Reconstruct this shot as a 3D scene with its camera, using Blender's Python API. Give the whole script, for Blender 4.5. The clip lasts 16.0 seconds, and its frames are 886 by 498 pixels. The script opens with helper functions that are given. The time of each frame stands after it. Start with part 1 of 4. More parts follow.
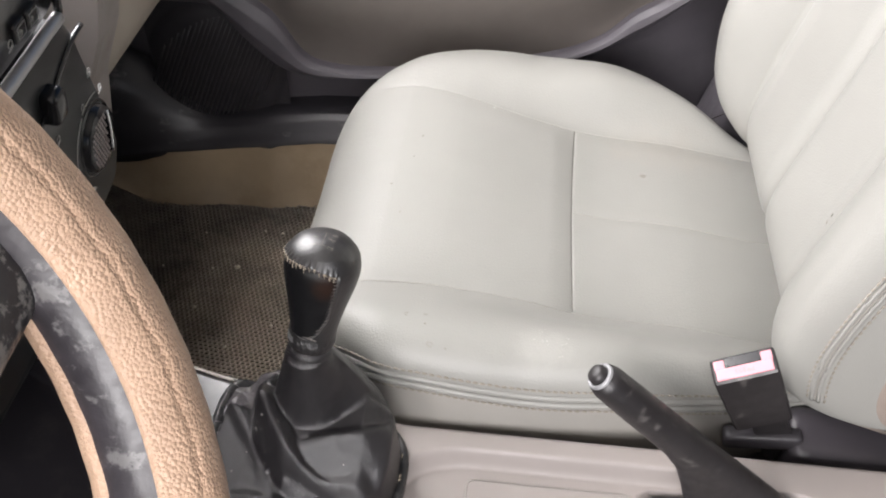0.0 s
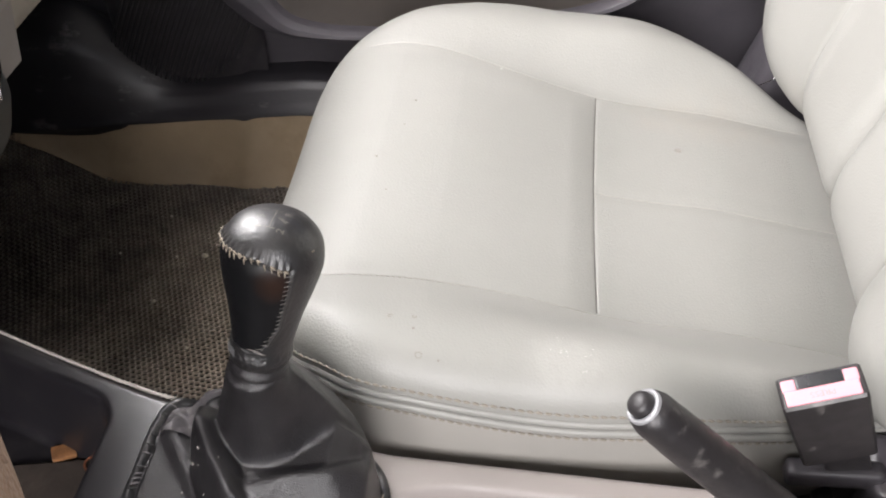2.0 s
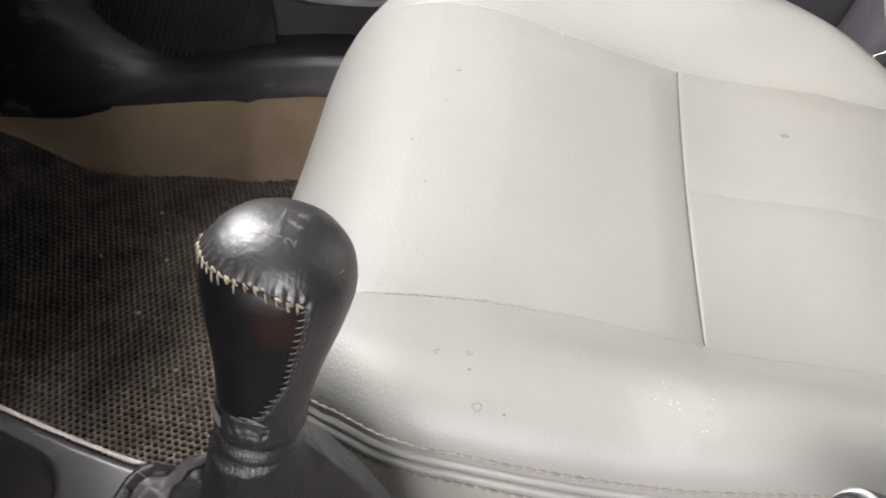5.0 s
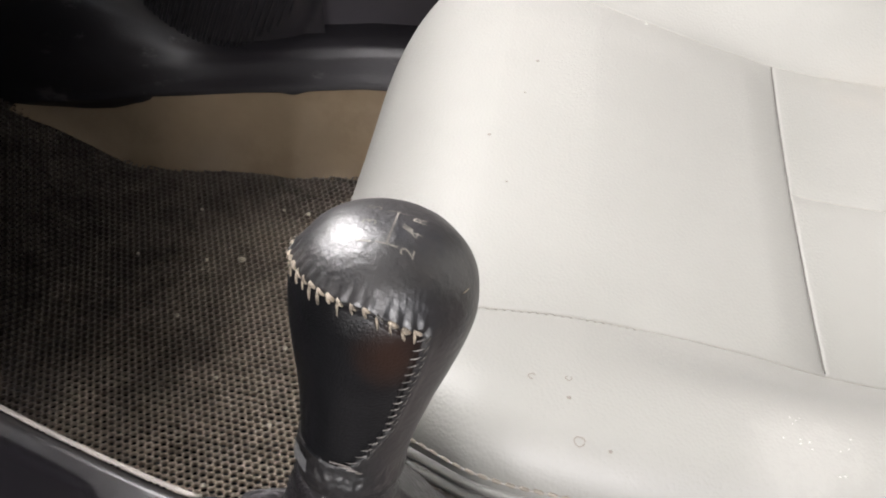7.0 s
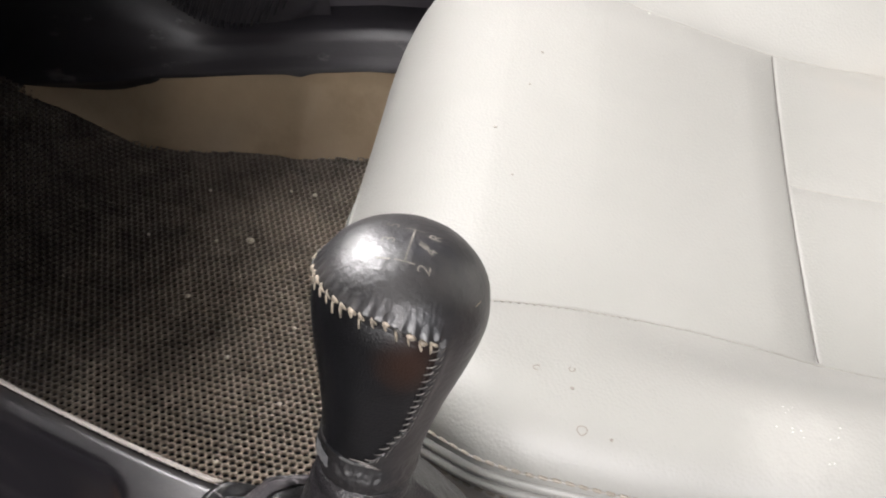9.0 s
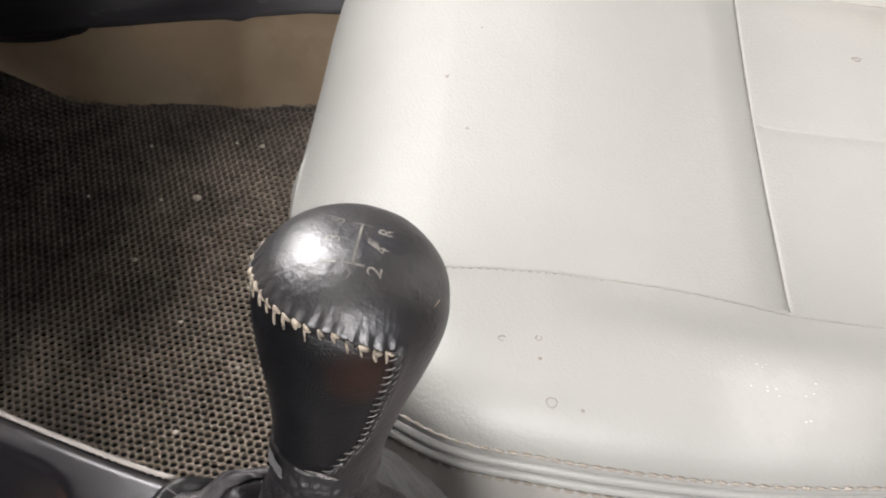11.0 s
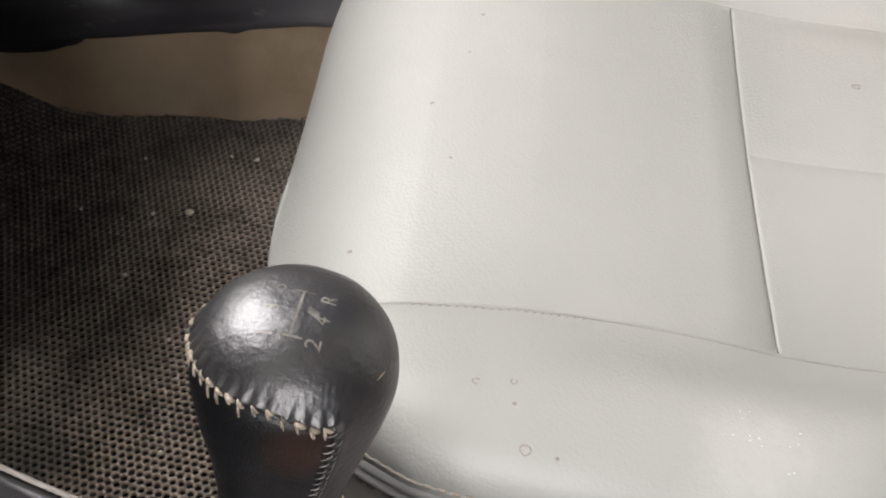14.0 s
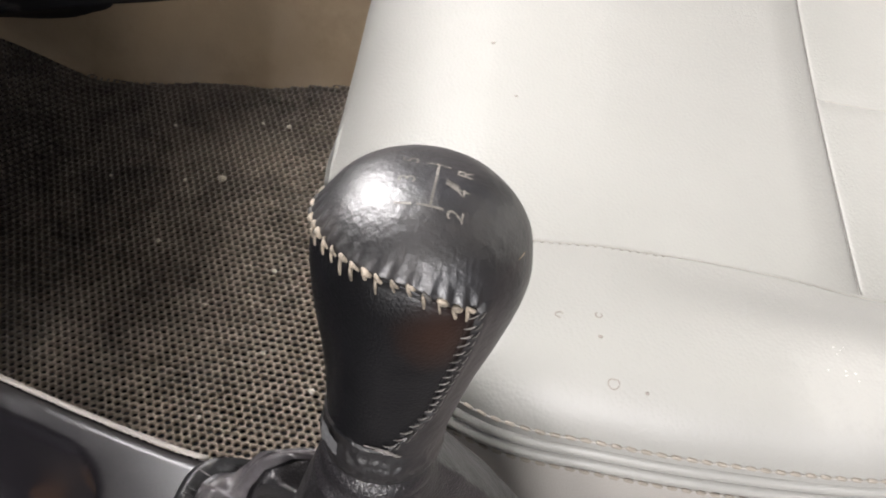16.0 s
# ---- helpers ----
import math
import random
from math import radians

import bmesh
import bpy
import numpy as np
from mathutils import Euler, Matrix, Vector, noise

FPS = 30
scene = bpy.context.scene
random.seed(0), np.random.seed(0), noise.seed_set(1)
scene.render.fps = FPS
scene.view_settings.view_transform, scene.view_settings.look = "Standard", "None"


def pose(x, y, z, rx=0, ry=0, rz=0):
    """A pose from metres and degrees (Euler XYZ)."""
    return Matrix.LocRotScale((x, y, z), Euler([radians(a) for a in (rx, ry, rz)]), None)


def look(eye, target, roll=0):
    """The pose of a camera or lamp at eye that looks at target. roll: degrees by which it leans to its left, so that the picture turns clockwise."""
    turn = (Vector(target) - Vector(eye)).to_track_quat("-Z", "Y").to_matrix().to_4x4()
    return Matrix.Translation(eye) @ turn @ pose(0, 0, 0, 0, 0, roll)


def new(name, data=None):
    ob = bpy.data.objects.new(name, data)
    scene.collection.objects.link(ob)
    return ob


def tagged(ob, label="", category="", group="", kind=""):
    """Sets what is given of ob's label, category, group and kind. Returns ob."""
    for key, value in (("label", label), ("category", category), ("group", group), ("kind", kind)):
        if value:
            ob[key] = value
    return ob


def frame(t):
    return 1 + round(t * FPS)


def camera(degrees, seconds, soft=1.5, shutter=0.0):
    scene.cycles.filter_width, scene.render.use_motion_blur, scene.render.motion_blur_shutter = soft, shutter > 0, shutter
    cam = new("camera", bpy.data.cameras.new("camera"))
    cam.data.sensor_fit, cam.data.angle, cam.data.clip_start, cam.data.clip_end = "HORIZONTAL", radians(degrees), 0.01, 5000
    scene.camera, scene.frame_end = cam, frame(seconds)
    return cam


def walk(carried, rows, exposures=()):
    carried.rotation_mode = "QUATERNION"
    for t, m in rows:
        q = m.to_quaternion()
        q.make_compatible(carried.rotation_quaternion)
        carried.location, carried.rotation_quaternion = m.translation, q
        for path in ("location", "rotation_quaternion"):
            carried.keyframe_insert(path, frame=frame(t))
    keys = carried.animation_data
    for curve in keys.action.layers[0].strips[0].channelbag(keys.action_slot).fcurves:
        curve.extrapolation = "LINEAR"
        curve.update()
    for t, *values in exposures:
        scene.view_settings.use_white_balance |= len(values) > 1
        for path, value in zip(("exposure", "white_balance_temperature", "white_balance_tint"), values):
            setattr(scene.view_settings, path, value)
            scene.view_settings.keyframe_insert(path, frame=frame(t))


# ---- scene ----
cam = camera(53.2, 16.0, soft=2.0)
PATH = [
    (0, (0.124, 0.024, 0.875), (-0.027, 1.44, -0.528), 0.4),
    (0.5, (0.104, 0.023, 0.837), (-0.059, 1.425, -0.58), 0.6),
    (1, (0.121, 0.057, 0.803), (-0.04, 1.455, -0.618), 0.6),
    (1.5, (0.123, 0.102, 0.78), (-0.036, 1.501, -0.641), 0.6),
    (2, (0.119, 0.133, 0.764), (-0.037, 1.533, -0.656), 0.6),
    (2.5, (0.113, 0.154, 0.741), (-0.045, 1.553, -0.679), 0.6),
    (3, (0.122, 0.185, 0.713), (-0.037, 1.584, -0.707), 0.6),
    (3.2, (0.126, 0.182, 0.709), (-0.033, 1.584, -0.71), 0.7),
    (5.3, (0.072, 0.251, 0.651), (-0.104, 1.643, -0.775), 0.5),
    (5.5, (0.071, 0.252, 0.649), (-0.114, 1.646, -0.773), 0.5),
    (6, (0.05, 0.27, 0.64), (-0.143, 1.662, -0.784), 0.4),
    (6.5, (0.041, 0.28, 0.62), (-0.164, 1.67, -0.804), 0.4),
    (7, (0.037, 0.282, 0.62), (-0.18, 1.669, -0.805), 0.4),
    (7.5, (0.038, 0.276, 0.614), (-0.189, 1.661, -0.811), 0.3),
    (8, (0.039, 0.279, 0.606), (-0.195, 1.664, -0.818), 0.4),
    (8.2, (0.04, 0.281, 0.612), (-0.198, 1.665, -0.812), 0.4),
    (10.3, (0.02, 0.278, 0.66), (-0.097, 1.507, -0.914), 0.5),
    (10.5, (0.028, 0.282, 0.66), (-0.079, 1.517, -0.91), 0.6),
    (11, (0.031, 0.31, 0.633), (-0.072, 1.535, -0.945), 0.8),
    (11.5, (0.018, 0.313, 0.631), (-0.09, 1.537, -0.947), 0.7),
    (12, (0.008, 0.313, 0.628), (-0.107, 1.537, -0.95), 0.6),
    (12.5, (0.002, 0.317, 0.619), (-0.119, 1.539, -0.959), 0.6),
    (13, (0.021, 0.327, 0.64), (-0.106, 1.549, -0.938), 0.6),
    (13.5, (0.05, 0.337, 0.643), (-0.077, 1.56, -0.935), 0.6),
    (14, (0.045, 0.332, 0.635), (-0.084, 1.553, -0.943), 0.6),
    (14.5, (0.037, 0.331, 0.614), (-0.09, 1.553, -0.964), 0.7),
    (15, (0.01, 0.317, 0.613), (-0.121, 1.538, -0.966), 0.6),
    (15.5, (0.01, 0.318, 0.601), (-0.124, 1.538, -0.978), 0.5),
    (16, (0.014, 0.315, 0.604), (-0.118, 1.535, -0.976), 0.5),
]
walk(cam, [(t, look(eye, target, roll)) for t, eye, target, roll in PATH],
     exposures=[(0.0, 0.20), (1.0, 0.22), (3.0, 0.32), (5.5, 0.28), (8.0, 0.46), (10.5, 0.42), (11.5, 0.40), (12.5, 0.40), (13.0, 0.36), (13.5, 0.14), (14.5, 0.24), (15.5, 0.50), (16.0, 0.50)])

# ---- light: soft daylight through the windscreen and the side windows ----
world = bpy.data.worlds.new("sky")
scene.world = world
world.use_nodes = True
wn = world.node_tree.nodes
sky = wn.new("ShaderNodeTexSky")
sky.sky_type, sky.sun_disc, sky.sun_elevation, sky.sun_rotation = "NISHITA", False, radians(50), radians(200)
world.node_tree.links.new(sky.outputs[0], wn["Background"].inputs[0])
wn["Background"].inputs[1].default_value = 0.05


def window_light(name, eye, target, width, height, watts, colour=(1, 1, 1)):
    data = bpy.data.lights.new(name, "AREA")
    data.shape, data.size, data.size_y, data.energy, data.color = "RECTANGLE", width, height, watts, colour
    ob = new(name, data)
    ob.matrix_world = look(eye, target)
    return ob


window_light("windscreen_light", (-0.54, 0.63, 0.96), (-0.06, 0.50, 0.34), 1.15, 0.60, 35, (1.0, 0.962, 0.962))
window_light("driver_window_light", (0.03, -0.62, 0.91), (0.00, 0.55, 0.20), 0.80, 0.55, 26, (1.0, 0.962, 0.962))
window_light("passenger_window_light", (-0.52, 0.95, 0.78), (-0.06, 0.48, 0.38), 0.60, 0.50, 4, (1.0, 0.962, 0.962))


# ---- materials ----
def material(name, colour, rough=0.5, metal=0.0, vary=0.12, scale=40.0, bump=0.0, bump_scale=600.0, kind="noise",
             stains=0.0, stain_colour=(0.1, 0.09, 0.08), stain_scale=9.0, stain_edge=(0.52, 0.68), spec=0.5, rough_vary=0.1, stretch=(1, 1, 1)):
    if rough - rough_vary < 0.31 < rough + rough_vary:
        rough_vary = 0.0
    m = bpy.data.materials.new(name)
    m.use_nodes = True
    n, l = m.node_tree.nodes, m.node_tree.links
    b = n["Principled BSDF"]
    b.inputs["Metallic"].default_value = metal
    b.inputs["Specular IOR Level"].default_value = spec
    co = n.new("ShaderNodeTexCoord")
    mp = n.new("ShaderNodeMapping")
    mp.inputs["Scale"].default_value = stretch
    l.new(co.outputs["Object"], mp.inputs[0])

    def tex(sc, detail=4.0, rough_=0.6):
        t = n.new("ShaderNodeTexNoise")
        t.inputs["Scale"].default_value, t.inputs["Detail"].default_value, t.inputs["Roughness"].default_value = sc, detail, rough_
        l.new(mp.outputs[0], t.inputs["Vector"])
        return t

    big = tex(scale)
    ramp = n.new("ShaderNodeMapRange")
    ramp.inputs["From Min"].default_value, ramp.inputs["From Max"].default_value = 0.3, 0.7
    ramp.inputs["To Min"].default_value, ramp.inputs["To Max"].default_value = 1 - vary, 1 + vary
    l.new(big.outputs[0], ramp.inputs[0])
    mul = n.new("ShaderNodeMix")
    mul.data_type, mul.blend_type = "RGBA", "MULTIPLY"
    mul.inputs["Factor"].default_value = 1.0
    mul.inputs["A"].default_value = (*colour, 1)
    l.new(ramp.outputs[0], mul.inputs["B"])
    out = mul.outputs["Result"]
    if stains:
        st = tex(stain_scale, 8.0, 0.7)
        r2 = n.new("ShaderNodeMapRange")
        r2.inputs["From Min"].default_value, r2.inputs["From Max"].default_value = stain_edge
        r2.inputs["To Max"].default_value = stains
        l.new(st.outputs[0], r2.inputs[0])
        mx = n.new("ShaderNodeMix")
        mx.data_type = "RGBA"
        mx.inputs["B"].default_value = (*stain_colour, 1)
        l.new(r2.outputs[0], mx.inputs["Factor"])
        l.new(out, mx.inputs["A"])
        out = mx.outputs["Result"]
    l.new(out, b.inputs["Base Color"])
    rr = n.new("ShaderNodeMapRange")
    rr.inputs["From Min"].default_value, rr.inputs["From Max"].default_value = 0.3, 0.7
    rr.inputs["To Min"].default_value, rr.inputs["To Max"].default_value = max(0.03, rough - rough_vary), min(1, rough + rough_vary)
    rt = tex(scale * 2.3)
    l.new(rt.outputs[0], rr.inputs[0])
    l.new(rr.outputs[0], b.inputs["Roughness"])
    if bump:
        bp = n.new("ShaderNodeBump")
        bp.inputs["Strength"].default_value, bp.inputs["Distance"].default_value = min(1.0, bump), 0.001
        if kind == "leather":
            v = n.new("ShaderNodeTexVoronoi")
            v.inputs["Scale"].default_value = bump_scale
            v.feature = "DISTANCE_TO_EDGE"
            l.new(mp.outputs[0], v.inputs["Vector"])
            rv = n.new("ShaderNodeMapRange")
            rv.inputs["From Max"].default_value = 0.25
            l.new(v.outputs[0], rv.inputs[0])
            src = rv.outputs[0]
        elif kind == "pebble":
            v = n.new("ShaderNodeTexVoronoi")
            v.inputs["Scale"].default_value = bump_scale
            v.feature = "SMOOTH_F1"
            v.inputs["Smoothness"].default_value = 0.12
            warp = tex(bump_scale * 0.35, 2.0)
            add = n.new("ShaderNodeMix")
            add.data_type, add.blend_type = "RGBA", "ADD"
            add.inputs["Factor"].default_value = 0.0009
            l.new(mp.outputs[0], add.inputs["A"])
            l.new(warp.outputs["Color"], add.inputs["B"])
            l.new(add.outputs["Result"], v.inputs["Vector"])
            inv = n.new("ShaderNodeMath")
            inv.operation = "SUBTRACT"
            inv.inputs[0].default_value = 1.0
            l.new(v.outputs[0], inv.inputs[1])
            src = inv.outputs[0]
        else:
            src = tex(bump_scale, 3.0).outputs[0]
        l.new(src, bp.inputs["Height"])
        l.new(bp.outputs[0], b.inputs["Normal"])
    return m


LEATHER = material("grey_leather", (0.262, 0.259, 0.241), 0.49, vary=0.05, scale=7, bump=0.18, bump_scale=560, kind="pebble", rough_vary=0.0, spec=0.6)
LEATHER_SIDE = material("grey_leather_side", (0.285, 0.272, 0.25), 0.45, vary=0.04, scale=9, bump=0.15, bump_scale=650, kind="leather")
SIDE_VINYL = material("taupe_seat_vinyl", (0.27, 0.225, 0.195), 0.5, vary=0.06, scale=12, bump=0.2, bump_scale=500, kind="leather")
THREAD = material("pale_thread", (0.25, 0.225, 0.19), 0.8, vary=0.1, scale=300)
SEAM_DARK = material("seam_shadow_thread", (0.29, 0.275, 0.25), 0.8)
SEAM_BLACK = material("dark_seam_gap", (0.09, 0.083, 0.075), 0.85)
KNOB_TOP = material("worn_black_leather", (0.010, 0.009, 0.010), 0.42, vary=0.5, scale=90, bump=0.34, bump_scale=380, stains=0.16, stain_colour=(0.075, 0.06, 0.045), stain_scale=60, spec=0.9, rough_vary=0.0)
KNOB_SIDE = material("black_leather", (0.007, 0.007, 0.008), 0.36, vary=0.25, scale=80, bump=0.12, bump_scale=900, kind="leather", spec=0.35, rough_vary=0.0)
BOOT = material("boot_leatherette", (0.016, 0.0145, 0.016), 0.36, vary=0.2, scale=60, bump=0.26, bump_scale=700, kind="leather", spec=0.75)
WORN_LEATHER = material("worn_grey_leather", (0.085, 0.078, 0.082), 0.36, vary=0.35, scale=120, bump=0.3, bump_scale=420, stains=0.6, stain_colour=(0.18, 0.165, 0.16), stain_scale=95, stain_edge=(0.52, 0.64), spec=0.8)
BLACK_PLASTIC = material("black_plastic", (0.034, 0.031, 0.035), 0.42, vary=0.15, scale=30, bump=0.12, bump_scale=900, stains=0.12, stain_colour=(0.10, 0.095, 0.09), stain_scale=22)
SILL_PLASTIC = material("scuffed_sill_plastic", (0.024, 0.022, 0.026), 0.40, vary=0.2, scale=25, bump=0.2, bump_scale=500, stains=0.55, stain_colour=(0.16, 0.15, 0.15), stain_scale=38, stain_edge=(0.60, 0.70), stretch=(0.5, 1, 1))
BLACK_GLOSS = material("black_gloss_plastic", (0.013, 0.013, 0.015), 0.22, vary=0.15, scale=25, bump=0.05, bump_scale=600, stains=0.06, stain_colour=(0.12, 0.11, 0.1), stain_scale=30)
TRAY_PLASTIC = material("satin_tray_plastic", (0.014, 0.0125, 0.015), 0.30, vary=0.12, scale=25, bump=0.06, bump_scale=700, stains=0.10, stain_colour=(0.14, 0.13, 0.12), stain_scale=30, spec=0.85)
DOOR_PLASTIC = material("dark_door_plastic", (0.080, 0.073, 0.083), 0.48, vary=0.12, scale=20, bump=0.25, bump_scale=900)
DOOR_FABRIC = material("taupe_door_vinyl", (0.115, 0.10, 0.09), 0.6, vary=0.08, scale=12, bump=0.2, bump_scale=800)
BEIGE_PLASTIC = material("pale_console_plastic", (0.245, 0.218, 0.206), 0.5, vary=0.05, scale=12, bump=0.12, bump_scale=1000, stains=0.10, stain_colour=(0.3, 0.27, 0.23), stain_scale=12)
TAN_VINYL = material("tan_vinyl", (0.34, 0.262, 0.175), 0.42, vary=0.12, scale=10, bump=0.25, bump_scale=300, stains=0.35, stain_colour=(0.20, 0.145, 0.09), stain_scale=14)
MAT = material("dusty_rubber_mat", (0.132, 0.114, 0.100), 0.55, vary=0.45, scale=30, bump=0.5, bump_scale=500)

KNOB_TOP.node_tree.nodes["Principled BSDF"].inputs["IOR"].default_value = 1.58


def add_patch(m, colour, centre, radius, amount, grain=13.0):
    """Mixes a patchy area of another colour round a place into the base colour."""
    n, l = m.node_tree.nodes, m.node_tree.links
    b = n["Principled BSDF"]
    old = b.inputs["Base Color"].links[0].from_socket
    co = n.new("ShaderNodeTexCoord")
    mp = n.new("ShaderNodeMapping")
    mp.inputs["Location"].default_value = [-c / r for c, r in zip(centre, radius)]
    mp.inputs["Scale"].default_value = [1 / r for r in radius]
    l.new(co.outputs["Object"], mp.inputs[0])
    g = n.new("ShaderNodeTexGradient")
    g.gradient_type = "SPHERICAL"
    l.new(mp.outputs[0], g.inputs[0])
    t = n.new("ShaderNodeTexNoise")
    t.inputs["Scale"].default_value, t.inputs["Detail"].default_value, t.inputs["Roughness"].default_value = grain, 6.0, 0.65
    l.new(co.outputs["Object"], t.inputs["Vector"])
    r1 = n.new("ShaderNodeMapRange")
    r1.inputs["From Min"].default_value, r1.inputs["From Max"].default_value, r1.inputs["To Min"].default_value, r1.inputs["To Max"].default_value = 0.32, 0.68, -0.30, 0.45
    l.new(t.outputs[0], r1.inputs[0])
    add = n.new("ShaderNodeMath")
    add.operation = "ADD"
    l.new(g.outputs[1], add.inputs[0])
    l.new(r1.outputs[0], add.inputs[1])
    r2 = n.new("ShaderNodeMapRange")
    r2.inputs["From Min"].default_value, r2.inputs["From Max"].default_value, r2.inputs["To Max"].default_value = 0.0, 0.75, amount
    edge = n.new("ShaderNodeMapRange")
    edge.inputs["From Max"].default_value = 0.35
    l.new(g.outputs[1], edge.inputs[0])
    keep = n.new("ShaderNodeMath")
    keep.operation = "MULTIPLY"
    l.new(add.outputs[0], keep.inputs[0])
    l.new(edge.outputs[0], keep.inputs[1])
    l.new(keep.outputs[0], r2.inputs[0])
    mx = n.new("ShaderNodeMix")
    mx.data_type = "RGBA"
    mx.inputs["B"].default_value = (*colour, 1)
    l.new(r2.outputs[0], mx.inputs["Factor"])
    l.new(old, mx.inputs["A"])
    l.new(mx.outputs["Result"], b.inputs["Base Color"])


# Trodden dust and the pool of light mid-mat, painted as one paler patch.
add_patch(MAT, (0.50, 0.43, 0.35), (-0.12, 0.62, 0.0), (0.33, 0.46, 0.4), 1.0)
add_patch(LEATHER, (0.52, 0.51, 0.48), (0.160, 0.508, 0.29), (0.034, 0.026, 0.03), 0.10, 130.0)
add_patch(LEATHER, (0.30, 0.27, 0.23), (0.30, 0.84, 0.27), (0.12, 0.05, 0.05), 0.25, 60.0)
MAT_BASE = material("mat_backing", (0.012, 0.011, 0.011), 0.8, vary=0.3, scale=60)
RIM_COVER = material("tan_pebbled_leather", (0.42, 0.285, 0.20), 0.5, vary=0.10, scale=40, bump=0.75, bump_scale=620, kind="pebble")
RIM_OLD = material("worn_wheel_plastic", (0.028, 0.025, 0.029), 0.42, vary=0.3, scale=90, bump=0.35, bump_scale=220, stains=0.6, stain_colour=(0.16, 0.155, 0.155), stain_scale=55, stain_edge=(0.55, 0.60))
SILVER = material("silver_plastic", (0.42, 0.42, 0.43), 0.35, metal=0.7, vary=0.05)
DULL_SILVER = material("dull_silver_ring", (0.30, 0.30, 0.31), 0.5, metal=0.4, vary=0.1, scale=200)
CHROME = material("chrome", (0.75, 0.75, 0.77), 0.15, metal=1.0, vary=0.05)
DASH = material("charcoal_panel", (0.020, 0.021, 0.022), 0.34, vary=0.1, scale=25, bump=0.1, bump_scale=1200)
WHITE_MARK = material("white_print", (0.36, 0.36, 0.35), 0.6)
RED = material("red_release_plastic", (0.66, 0.27, 0.31), 0.5, vary=0.05)
CARPET = material("dark_carpet", (0.02, 0.019, 0.018), 0.95, vary=0.3, scale=120, bump=0.6, bump_scale=900)
HEADLINER = material("grey_headliner", (0.45, 0.44, 0.42), 0.9, vary=0.06, scale=40, bump=0.3, bump_scale=700)
WHITE_EDGE = material("pale_edge_strip", (0.42, 0.385, 0.35), 0.5, vary=0.08, scale=60)
GRIT = material("pale_grit", (0.75, 0.70, 0.60), 0.8, vary=0.2, scale=400)
LINT = material("grey_lint", (0.30, 0.28, 0.26), 0.9)
MARK = material("grey_scuff", (0.20, 0.18, 0.16), 0.7)
PALE_MARK = material("white_residue", (0.43, 0.42, 0.395), 0.5)
KNOB_THREAD = material("frayed_thread", (0.27, 0.23, 0.18), 0.7, vary=0.6, scale=350)
SIDE_THREAD = material("pale_side_thread", (0.19, 0.175, 0.165), 0.45, vary=0.6, scale=300)
THREAD_DARK = material("grey_thread", (0.07, 0.065, 0.06), 0.7, vary=0.3, scale=300)
KNOB_PRINT = material("worn_print", (0.14, 0.130, 0.115), 0.45, vary=0.6, scale=260)
FRAME_WORN = material("worn_frame_plastic", (0.016, 0.016, 0.017), 0.35, vary=0.2, scale=60, bump=0.6, bump_scale=260, stains=0.4, stain_colour=(0.20, 0.19, 0.18), stain_scale=75)
BRAKE_PLASTIC = material("charcoal_plastic", (0.019, 0.017, 0.018), 0.42, vary=0.15, scale=40, bump=0.2, bump_scale=900, stains=0.5, stain_colour=(0.13, 0.12, 0.115), stain_scale=42, stain_edge=(0.60, 0.68))
SEAT_PLASTIC = material("grey_seat_plastic", (0.042, 0.038, 0.043), 0.30, vary=0.12, scale=25, bump=0.15, bump_scale=900)
SPOKE_WORN = material("scratched_spoke", (0.15, 0.145, 0.14), 0.45, vary=0.2, scale=30, bump=0.3, bump_scale=160, stains=0.97, stain_colour=(0.012, 0.012, 0.015), stain_scale=30, stain_edge=(0.46, 0.50))
TAUPE_PLASTIC = material("taupe_plastic", (0.30, 0.265, 0.225), 0.55, vary=0.06, scale=15, bump=0.2, bump_scale=900)
WOOD = material("brown_wood", (0.24, 0.11, 0.045), 0.6, vary=0.4, scale=120)
COPPER = material("copper_wire", (0.45, 0.18, 0.10), 0.4, metal=0.8)
CARD = material("brown_card", (0.035, 0.026, 0.021), 0.7, vary=0.3, scale=60)
DIMPLE = material("grey_dimple", (0.28, 0.24, 0.23), 0.5)
RED_DARK = material("dull_red_print", (0.48, 0.20, 0.20), 0.6)


# ---- helpers ----
def obj(name, verts, faces, mat, parent=None, label="", smooth=True):
    me = bpy.data.meshes.new(name)
    me.from_pydata([tuple(v) for v in verts], [], faces)
    me.update()
    if smooth:
        me.polygons.foreach_set("use_smooth", [True] * len(me.polygons))
    me.materials.append(mat)
    ob = new(name, me)
    if parent is not None:
        ob.parent = parent
    if label:
        tagged(ob, label)
    return ob


def part(name, bm, mat, parent, label="", smooth=False):
    me = bpy.data.meshes.new(name)
    bmesh.ops.recalc_face_normals(bm, faces=bm.faces)
    bm.to_mesh(me)
    bm.free()
    if smooth:
        me.polygons.foreach_set("use_smooth", [True] * len(me.polygons))
    me.materials.append(mat)
    ob = new(name, me)
    if parent is not None:
        ob.parent = parent
    if label:
        tagged(ob, label)
    return ob


def thing(name, label, category, group="", at=(0, 0, 0)):
    return tagged(new(name), label, category, group)


